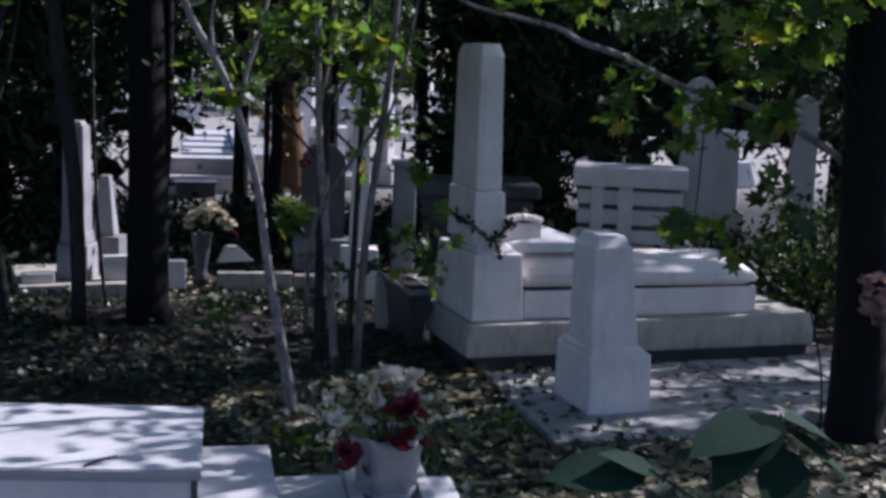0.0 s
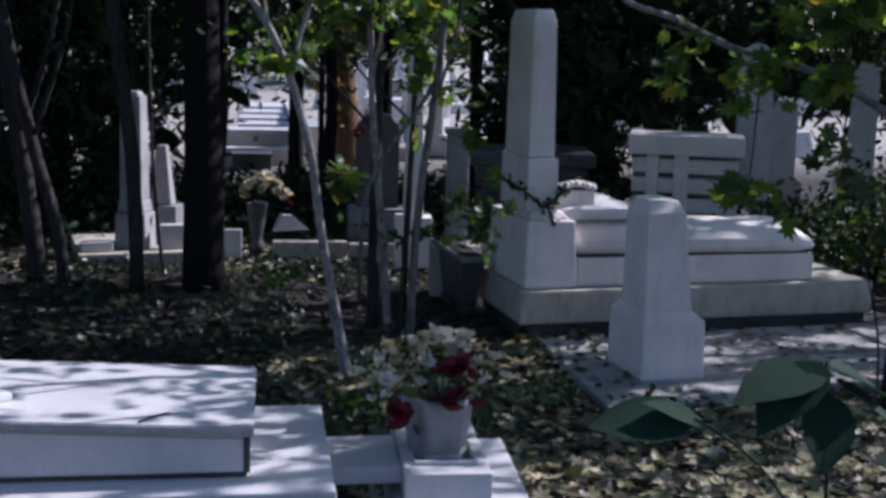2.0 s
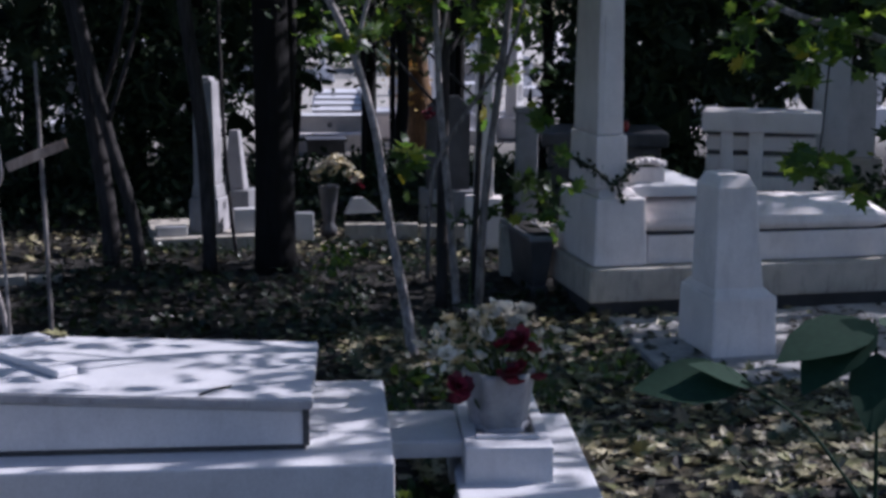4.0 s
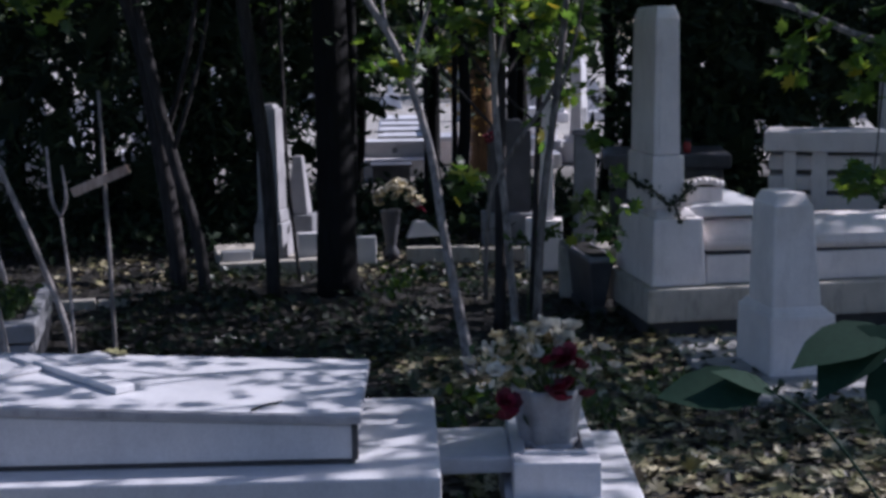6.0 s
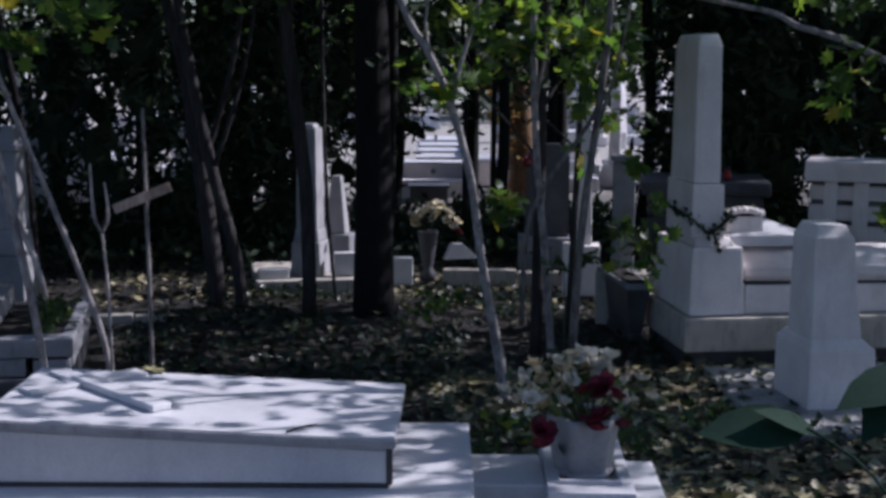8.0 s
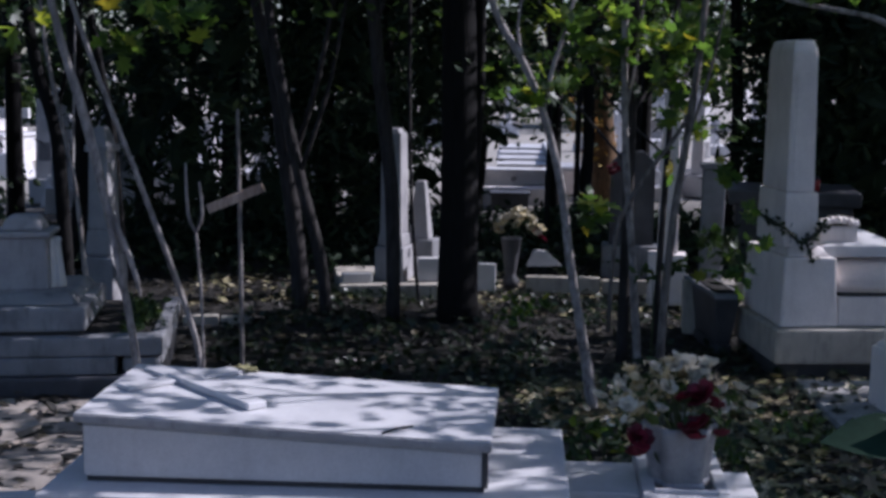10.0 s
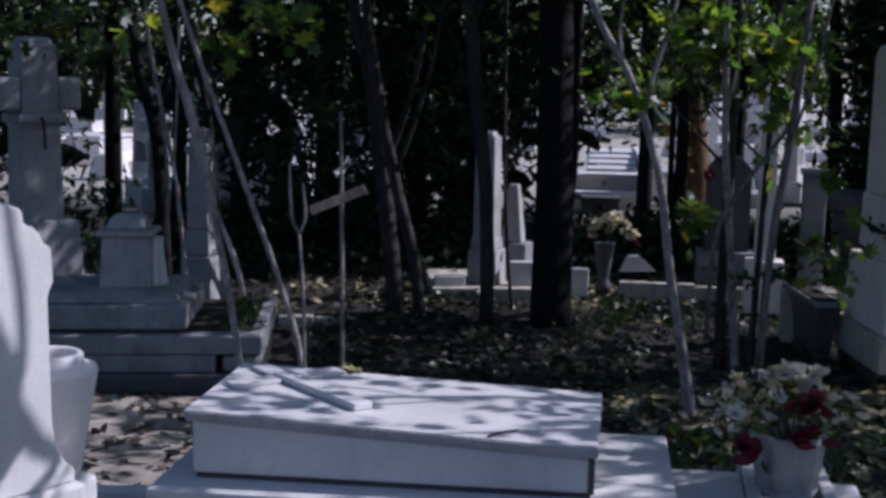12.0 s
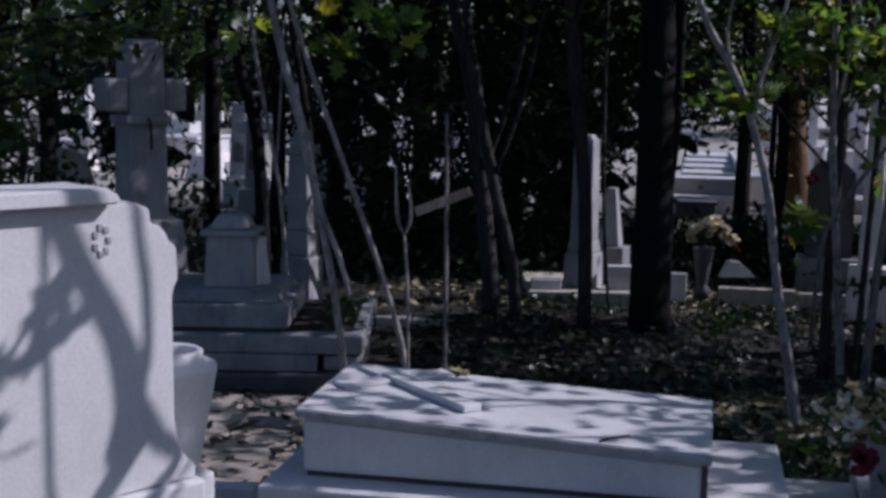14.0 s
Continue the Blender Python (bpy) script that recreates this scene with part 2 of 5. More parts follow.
def profile(pts, y0, y1, bev=0.008):
    """An outline in x and z, given depth along y."""
    bm = bmesh.new()
    f = bm.faces.new([bm.verts.new((x, y0, z)) for x, z in pts])
    ext = bmesh.ops.extrude_face_region(bm, geom=[f])
    bmesh.ops.translate(bm, verts=[v for v in ext["geom"] if isinstance(v, bmesh.types.BMVert)], vec=(0, y1 - y0, 0))
    bmesh.ops.recalc_face_normals(bm, faces=bm.faces)
    if bev > 0:
        bmesh.ops.bevel(bm, geom=[e for e in bm.edges if e.calc_face_angle(0) > 0.6], offset=bev, segments=2, affect="EDGES")
    return bm


def lathe(pts, seg=24, flutes=0, depth=0.0):
    """A turned form from (radius, height) pairs, outside then inside."""
    bm = bmesh.new()
    rings = []
    for r, z in pts:
        ring = []
        for i in range(seg):
            a = 2 * math.pi * i / seg
            k = r * (1 + depth * math.cos(flutes * a)) if flutes else r
            ring.append(bm.verts.new((k * math.cos(a), k * math.sin(a), z)))
        rings.append(ring)
    for a, b in zip(rings, rings[1:]):
        for i in range(seg):
            bm.faces.new((a[i], a[(i + 1) % seg], b[(i + 1) % seg], b[i]))
    bm.faces.new(rings[0][::-1])
    bm.faces.new(rings[-1])
    for f in bm.faces:
        f.smooth = True
    return bm


def tube(pts, radii, sides=8, bm=None, lump=0.08, steps=4):
    """A tapered, slightly crooked stem through the points."""
    bm = bm or bmesh.new()
    P = [Vector(p) for p in pts]
    fine, rad = [], []
    for i in range(len(P) - 1):
        p0, p1, p2, p3 = P[max(i - 1, 0)], P[i], P[i + 1], P[min(i + 2, len(P) - 1)]
        for s in range(steps):
            u = s / steps
            fine.append(0.5 * ((2 * p1) + (p2 - p0) * u + (2 * p0 - 5 * p1 + 4 * p2 - p3) * u * u + (3 * p1 - p0 - 3 * p2 + p3) * u ** 3))
            rad.append(radii[i] * (1 - u) + radii[i + 1] * u)
    fine.append(P[-1])
    rad.append(radii[-1])
    last = None
    side = Vector((1, 0.2, 0)).normalized()
    for i, (p, r) in enumerate(zip(fine, rad)):
        d = (fine[min(i + 1, len(fine) - 1)] - fine[max(i - 1, 0)]).normalized()
        u = (side - d * side.dot(d)).normalized()
        v = d.cross(u)
        ring = []
        for k in range(sides):
            a = 2 * math.pi * k / sides
            q = r * (1 + lump * noise.noise(Vector((p.x * 3 + math.cos(a) * 1.3, p.y * 3 + math.sin(a) * 1.3, p.z * 4))))
            ring.append(bm.verts.new(p + (u * math.cos(a) + v * math.sin(a)) * q))
        if last:
            for k in range(sides):
                f = bm.faces.new((last[k], last[(k + 1) % sides], ring[(k + 1) % sides], ring[k]))
                f.smooth = True
        else:
            bm.faces.new(ring[::-1])
        last = ring
    bm.faces.new(last)
    return bm


SHAPES = {
    "plain": (((0, 0, 0), (0.30, 0.35, 0.06), (0.22, 0.75, 0.04), (0, 1.05, -0.05), (-0.22, 0.75, 0.04), (-0.30, 0.35, 0.06), (0, 0.5, -0.03)),
              ((0, 1, 6), (1, 2, 6), (2, 3, 6), (3, 4, 6), (4, 5, 6), (5, 0, 6))),
    "broad": (((0, 0, 0), (0.18, 0.12, 0.03), (0.30, 0.32, 0.05), (0.31, 0.55, 0.04), (0.22, 0.80, 0.01), (0, 1.10, -0.08), (-0.22, 0.80, 0.01), (-0.31, 0.55, 0.04), (-0.30, 0.32, 0.05), (-0.18, 0.12, 0.03), (0, 0.3, -0.01), (0, 0.7, -0.02)),
              ((0, 1, 10), (1, 2, 10), (2, 3, 10), (3, 11, 10), (3, 4, 11), (4, 5, 11), (5, 6, 11), (6, 7, 11), (7, 10, 11), (7, 8, 10), (8, 9, 10), (9, 0, 10))),
    "tiny": (((0, 0, 0), (0.3, 0.5, 0.08), (0, 1, 0), (-0.3, 0.5, 0.08)), ((0, 1, 2), (0, 2, 3))),
    "lobed": (((0, 0, 0), (0.32, 0.02, 0.04), (0.22, 0.24, 0), (0.55, 0.42, 0.06), (0.25, 0.52, 0), (0.30, 0.82, 0.03), (0.10, 0.72, 0), (0, 1.08, -0.06),
               (-0.10, 0.72, 0), (-0.30, 0.82, 0.03), (-0.25, 0.52, 0), (-0.55, 0.42, 0.06), (-0.22, 0.24, 0), (-0.32, 0.02, 0.04), (0, 0.4, -0.05)),
              tuple((i, (i + 1) % 14, 14) for i in range(14))),
    "petal": (((0, 0, 0), (0.35, 0.35, 0.12), (0.38, 0.75, 0.2), (0, 1.0, 0.12), (-0.38, 0.75, 0.2), (-0.35, 0.35, 0.12)), ((0, 1, 2, 3), (0, 3, 4, 5))),
    "needle": (((0, 0, 0), (0.16, 0.3, 0.03), (0.10, 0.8, 0), (0, 1.1, -0.04), (-0.10, 0.8, 0), (-0.16, 0.3, 0.03)), ((0, 1, 2, 3), (0, 3, 4, 5))),
}


def leaves(name, centres, size, shape="plain", flat=0.0, seed=1, spread=0.35, up=None):
    """One mesh of many leaves at the given centres. flat: 1 lies level, 0 any way round; up: way in which they point."""
    rng = np.random.default_rng(seed)
    c = np.asarray(centres, float).reshape(-1, 3)
    n = len(c)
    V, Fs = SHAPES[shape]
    V = np.array(V)
    u = rng.normal(size=(n, 3))
    u[:, 2] *= 1 - flat
    if up is not None:
        u = u * 0.5 + np.asarray(up)
    u /= np.linalg.norm(u, axis=1)[:, None] + 1e-9
    w = rng.normal(size=(n, 3)) * (1 - flat) + np.array([0, 0, 1.0]) * (0.15 + 2.2 * flat)
    w -= (w * u).sum(1)[:, None] * u
    w /= np.linalg.norm(w, axis=1)[:, None] + 1e-9
    s = np.cross(u, w)
    k = (size * (1 + spread * rng.uniform(-1, 1, n)))[:, None, None]
    pts = c[:, None] + k * (V[None, :, 0, None] * s[:, None] + V[None, :, 1, None] * u[:, None] + V[None, :, 2, None] * w[:, None])
    base = np.arange(n) * len(V)
    faces = []
    for f in Fs:
        faces.append(base[:, None] + np.array(f)[None])
    me = bpy.data.meshes.new(name)
    me.from_pydata(pts.reshape(-1, 3).tolist(), [], [row for f in faces for row in f.tolist()])
    return me


def cloud(centre, radii, n, rng, clumps=0, tight=0.35):
    """Places for leaves: uneven clumps inside an egg-shaped space."""
    centre, radii = np.array(centre, float), np.array(radii, float)
    clumps = clumps or max(3, n // 45)
    d = rng.normal(size=(clumps, 3))
    d = d / np.linalg.norm(d, axis=1)[:, None] * rng.uniform(0.25, 1, (clumps, 1)) ** 0.45
    which = rng.integers(0, clumps, n)
    return centre + (d[which] + rng.normal(size=(n, 3)) * tight * rng.uniform(0.4, 1, (clumps, 1))[which]) * radii


def leaf_part(name, parent, centres, size, mat, shape="plain", label="", seed=1, **kw):
    me = leaves(name, centres, size, shape, seed=seed, **kw)
    me.materials.append(mat)
    return tagged(part(name, me, mat, parent, label), kind="stuff")


def gz(x, y):
    """The ground falls gently away from the viewer."""
    s = min(max((7.6 - y) / 7.0, 0.0), 1.0)
    w = min(max((-0.8 - x) / 2.0, 0.0), 1.0) * min(max((10.5 - y) / 3.0, 0.0), 1.0)
    return 0.414 * s * s * (3 - 2 * s) + 0.09 * w * w * (3 - 2 * w)


# ---------------------------------------------------------------- ground
def make_ground():
    near_x = np.concatenate([[-2500, -800, -300, -120, -60, -35, -22, -15], np.arange(-11, 12.01, 0.3), [15, 22, 35, 60, 120, 300, 800, 2500]])
    near_y = np.concatenate([[-2500, -800, -300, -100, -40, -15, -7], np.arange(-4, 20.01, 0.3), [24, 30, 40, 60, 120, 300, 800, 2500]])
    verts = []
    for y in near_y:
        for x in near_x:
            fade = 1.0 if abs(x) < 14 and -5 < y < 22 else 0.0
            bump = 0.05 * noise.noise(Vector((x * 0.7, y * 0.7, 0))) + 0.025 * noise.noise(Vector((x * 2.1, y * 2.1, 4)))
            verts.append((x, y, gz(x, y) + fade * bump - 0.02))
    w = len(near_x)
    faces = [(j * w + i, j * w + i + 1, (j + 1) * w + i + 1, (j + 1) * w + i) for j in range(len(near_y) - 1) for i in range(w - 1)]
    me = bpy.data.meshes.new("ground")
    me.from_pydata(verts, [], faces)
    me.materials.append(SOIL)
    for p in me.polygons:
        p.use_smooth = True
    tagged(new("ground", me), "dark soil strewn with dry leaves under trees", "ground", kind="structure")


make_ground()

# ---------------------------------------------------------------- white tomb with its sloping slab
def make_tomb():
    L, W, zr, zl = 1.5975, 0.847, 0.835, 0.910
    g = 0.18
    t = thing("tomb", "low white marble tomb with a sloping, sun-dappled lid slab", "tomb", (0.108, 3.839, 0), -6.75)
    part("plinth", block(-1.70, 0.30, -0.15, 0.94, g, 0.636, 0.012), MARBLE, t)
    # dark strip stands in for the shadow gap below the body
    part("seam", block(-1.555, -0.025, 0.028, 0.80, 0.62, 0.658, 0), SEAM, t, "dark strip for the shadowed joint under the tomb body")
    bm = bmesh.new()
    lo = [bm.verts.new(p) for p in ((-L + 0.03, 0.02, 0.656), (-0.02, 0.02, 0.656), (-0.02, W - 0.02, 0.656), (-L + 0.03, W - 0.02, 0.656))]
    hi = [bm.verts.new(p) for p in ((-L + 0.03, 0.02, zl - 0.042), (-0.02, 0.02, zr - 0.042), (-0.02, W - 0.02, zr - 0.042), (-L + 0.03, W - 0.02, zl - 0.042))]
    bm.faces.new(lo[::-1]), bm.faces.new(hi)
    for i in range(4):
        bm.faces.new((lo[i], lo[(i + 1) % 4], hi[(i + 1) % 4], hi[i]))
    bmesh.ops.bevel(bm, geom=bm.edges[:], offset=0.008, segments=2, affect="EDGES")
    part("body", bm, MARBLE, t)
    bm = bmesh.new()
    lo = [bm.verts.new(p) for p in ((-L, 0, zl - 0.038), (0, 0, zr - 0.038), (0.014, W + 0.02, zr - 0.038), (-L, W - 0.015, zl - 0.038))]
    hi = [bm.verts.new(p) for p in ((-L, 0, zl), (0, 0, zr), (0.014, W + 0.02, zr), (-L, W - 0.015, zl))]
    bm.faces.new(lo[::-1]), bm.faces.new(hi)
    for i in range(4):
        bm.faces.new((lo[i], lo[(i + 1) % 4], hi[(i + 1) % 4], hi[i]))
    bmesh.ops.bevel(bm, geom=bm.edges[:], offset=0.006, segments=2, affect="EDGES")
    bm.normal_update()
    # lid sides darker than the top: grime plus shade put into the colour
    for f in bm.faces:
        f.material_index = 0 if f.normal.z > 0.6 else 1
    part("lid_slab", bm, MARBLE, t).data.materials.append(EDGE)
    # stained joint that also darkens the shaded end of the body
    part("corner_joint", block(-0.036, -0.012, 0.012, 0.06, 0.656, zr - 0.042, 0), SEAM, t, "dark stained upright strip for the body's shaded end")
    part("side_slab", block(0.302, 0.62, 0.52, 0.95, 0.41, 0.485, 0.01), MARBLE, t, "low white marble slab beside the plinth")
    return t


make_tomb()


def lid_z(x, y):
    a = radians(-6.75)
    lx = (x - 0.108) * math.cos(a) + (y - 3.839) * math.sin(a)
    return 0.835 - lx / 1.5975 * 0.075


def make_fallen_cross():
    o, e = Vector((-1.147, 4.586)), Vector((-0.793, 4.177))
    at = lambda p: Vector((p.x, p.y, lid_z(p.x, p.y)))
    ex = (at(e) - at(o)).normalized()
    side = (at(o + Vector((0.3, 0.26))) - at(o)).normalized()
    ez = ex.cross(side).normalized()
    ey = ez.cross(ex)
    t = thing("marble_cross", "plain white marble cross lying flat on the tomb lid", "cross")
    m = Matrix((ex, ey, ez)).transposed().to_4x4()
    m.translation = at(o) + ez * 0.002
    t.matrix_basis = m
    part("shaft", block(-0.045, 0.545, -0.045, 0.045, 0, 0.03, 0.006), MARBLE, t)
    part("head", block(-0.22, -0.0455, -0.045, 0.045, 0, 0.016, 0.004), MARBLE, t)
    part("arm", block(-0.045, 0.045, -0.28, -0.0455, 0, 0.016, 0.004), MARBLE, t)
    part("arm", block(-0.045, 0.045, 0.0455, 0.28, 0, 0.016, 0.004), MARBLE, t)
    tw = thing("twig", "thin dark dry twig lying on the tomb lid", "twig")
    part("stem", tube([(-0.30, 3.905, lid_z(-0.30, 3.905) + 0.006), (-0.24, 3.965, lid_z(-0.24, 3.965) + 0.010), (-0.18, 4.02, lid_z(-0.18, 4.02) + 0.006)], [0.005, 0.004, 0.003], 6), BARK_SHADE_DARK, tw)
    part("side_shoot", tube([(-0.24, 3.965, lid_z(-0.24, 3.965) + 0.010), (-0.20, 3.965, lid_z(-0.2, 3.965) + 0.012)], [0.003, 0.002], 5), BARK_SHADE_DARK, tw)


make_fallen_cross()


# ---------------------------------------------------------------- flower box, vase and bouquet
def make_flower_box():
    t = thing("flower_box", "white marble flower box holding a stone vase", "planter", (0.99, 4.47, 0), -9)
    for name, dims in (("front_side", (-0.175, 0.19, -0.37, -0.235)), ("back_side", (-0.175, 0.19, 0.41, 0.50)), ("left_side", (-0.175, -0.115, -0.233, 0.408)), ("right_side", (0.135, 0.19, -0.233, 0.408))):
        part(name, block(*dims, 0.20, 0.505, 0.008), MARBLE, t)
    part("rim", block(-0.125, 0.14, -0.262, -0.238, 0.505, 0.522, 0.004), MARBLE, t, "narrow raised lip")
    part("floor_slab", block(-0.113, 0.133, -0.233, 0.408, 0.20, 0.40, 0), EDGE, t)
    part("footing", block(-0.21, 0.37, -0.85, 0.55, 0.12, 0.355, 0.012), MARBLE, t, "broad white marble footing")


def bloom(name, parent, at, size, mat, seed, petals=11, label=""):
    """One flower: rings of cupped petals."""
    rng = np.random.default_rng(seed)
    bm = bmesh.new()
    tilt = Euler((rng.uniform(-0.9, 0.5), rng.uniform(-0.7, 0.7), rng.uniform(0, 6))).to_matrix()
    for ring, (cnt, k, lift) in enumerate(((petals // 2, 1.0, 0.35), (petals // 3 + 1, 0.75, 0.8), (3, 0.5, 1.4))):
        for i in range(cnt):
            a = 2 * math.pi * (i + 0.4 * ring) / cnt + rng.uniform(-0.2, 0.2)
            pts = []
            for px, py, pz in ((0, 0.05, 0), (0.34, 0.4, 0.05), (0.36, 0.8, 0.16), (0, 1.0, 0.22), (-0.36, 0.8, 0.16), (-0.34, 0.4, 0.05)):
                py2, pz2 = py * math.cos(lift) - pz * math.sin(lift), py * math.sin(lift) + pz * math.cos(lift)
                v = Vector((px * math.cos(a) - py2 * math.sin(a), px * math.sin(a) + py2 * math.cos(a), pz2)) * size * k
                pts.append(bm.verts.new(Vector(at) + tilt @ v))
            bm.faces.new(pts[:4])
            bm.faces.new([pts[0], *pts[3:]])
    return part(name, bm, mat, parent, label)


def make_vase():
    at = (0.982, 4.46, 0.402)
    v = thing("flower_vase", "carved white marble vase with lobed sides and stained relief", "vase", at)
    body = part("body", lathe([(0.092, 0), (0.102, 0.012), (0.106, 0.05), (0.112, 0.07), (0.126, 0.17), (0.130, 0.19), (0.142, 0.29), (0.152, 0.325), (0.148, 0.345), (0.134, 0.342), (0.108, 0.20), (0.08, 0.12)], 60, 6, 0.11), VASE, v)
    part("relief_band", lathe([(0.100, 0.060), (0.122, 0.066), (0.130, 0.082), (0.124, 0.098), (0.106, 0.104)], 60, 6, 0.11), EDGE, body, "worn stone band round the vase")
    b = thing("bouquet", "artificial bouquet of cream and dark red flowers in the vase", "flowers", (at[0], at[1], at[2] + 0.265))
    rng = np.random.default_rng(5)
    k = 0
    spots = []
    for i in range(44):
        a, e = rng.uniform(0, 6.28), rng.uniform(0.1, 1.25)
        r = rng.uniform(0.20, 0.34)
        spots.append((r * math.cos(a) * math.sin(e) * 1.15 - 0.02, r * math.sin(a) * math.sin(e) * 0.6, 0.05 + r * math.cos(e)))
    for p in spots:
        bloom("cream_flower", b, p, rng.uniform(0.040, 0.060), PETAL_YELLOW if p[0] < 0.02 and k % 2 else PETAL_WHITE, 100 + k, 12)
        k += 1
    for p, s in (((0.05, -0.16, 0.22), 0.085), ((-0.01, -0.15, 0.20), 0.075), ((0.09, -0.14, 0.18), 0.07), ((0.02, -0.19, 0.09), 0.085), ((0.0, -0.18, 0.05), 0.07), ((-0.21, -0.12, 0.03), 0.075), ((-0.20, -0.12, -0.04), 0.07), ((0.16, -0.08, 0.03), 0.05)):
        bloom("dark_red_rose", b, p, s, PETAL_RED, 200 + k, 15)
        k += 1
    for p in spots[:16]:
        part("flower_stem", tube([(0, 0, -0.14), (p[0] * 0.45, p[1] * 0.45, p[2] * 0.4), (p[0], p[1], p[2])], [0.004, 0.004, 0.003], 5, steps=3), STEM, b)
    c = cloud((-0.02, 0, 0.12), (0.30, 0.16, 0.15), 150, rng, 14)
    leaf_part("foliage", b, c, 0.06, LEAF_MID, "plain", "dull green leaves", 3)
    c = cloud((-0.2, 0.02, 0.19), (0.12, 0.12, 0.12), 90, rng, 9)
    leaf_part("filler_sprig", b, c, 0.04, PETAL_YELLOW, "plain", "small pale greenish filler flowers", 4)


make_flower_box()
make_vase()


# ---------------------------------------------------------------- tall headstone and urn close by
def make_headstone():
    t = thing("headstone", "tall grey-white marble headstone with stepped shoulders and branch shadows", "headstone", (-1.60, 2.865, 0), 50)
    half = [(-0.09, 1.815), (-0.085, 1.77), (-0.06, 1.765), (-0.03, 1.735), (-0.028, 1.715), (0.0, 1.70), (0.004, 1.60), (-0.01, 1.575), (-0.016, 1.55), (-0.012, 1.18), (0.0, 1.10), (0.03, 1.055), (0.06, 1.03), (0.06, 0.99)]
    cx = -0.56
    pts = [(-0.14, 1.835), *half] + [(2 * cx - x, z) for x, z in reversed(half)] + [(2 * cx + 0.14, 1.835)]
    face = part("slab", profile(pts, 0, 0.16, 0.006), HEADMARBLE, t)
    part("cap", profile([(-0.21, 1.838), (-0.21, 1.86), (-0.25, 1.885), (2 * cx + 0.25, 1.885), (2 * cx + 0.21, 1.86), (2 * cx + 0.21, 1.838)], -0.045, 0.19, 0.006), HEADMARBLE, t)
    part("pedestal", block(2 * cx - 0.10, 0.075, -0.03, 0.19, 0.25, 0.988, 0.012), HEADMARBLE, t)
    bm = bmesh.new()
    for i in range(7):
        a = i * 0.9
        block(-0.255 + 0.022 * math.cos(a), -0.238 + 0.022 * math.cos(a), -0.005, 0.002, 1.725 + 0.038 * math.sin(a), 1.745 + 0.038 * math.sin(a), 0.002, bm=bm, seg=1)
    part("carved_flower", bm, EDGE, face, "faded carved flower")
    part("urn_stand", block(0.04, 0.25, 0.17, 0.40, 0.25, 0.926, 0.012), HEADMARBLE, t)
    u = thing("stone_urn", "plain pale stone urn with a rounded rim beside the headstone", "urn", (-1.715, 3.16, 0.928))
    part("body", lathe([(0.085, 0), (0.095, 0.02), (0.145, 0.30), (0.152, 0.335), (0.148, 0.35), (0.118, 0.36), (0.108, 0.372), (0.108, 0.39), (0.096, 0.398), (0.082, 0.39), (0.080, 0.36), (0.10, 0.32), (0.07, 0.06)], 40), HEADMARBLE, u)
    k = thing("kerb", "low white stone kerb beside the tomb", "kerb", (-1.95, 4.56, 0), 3)
    part("kerb_stone", block(-0.35, 0.20, -0.05, 0.05, 0.1, 0.41, 0.01), MARBLE, k)


make_headstone()


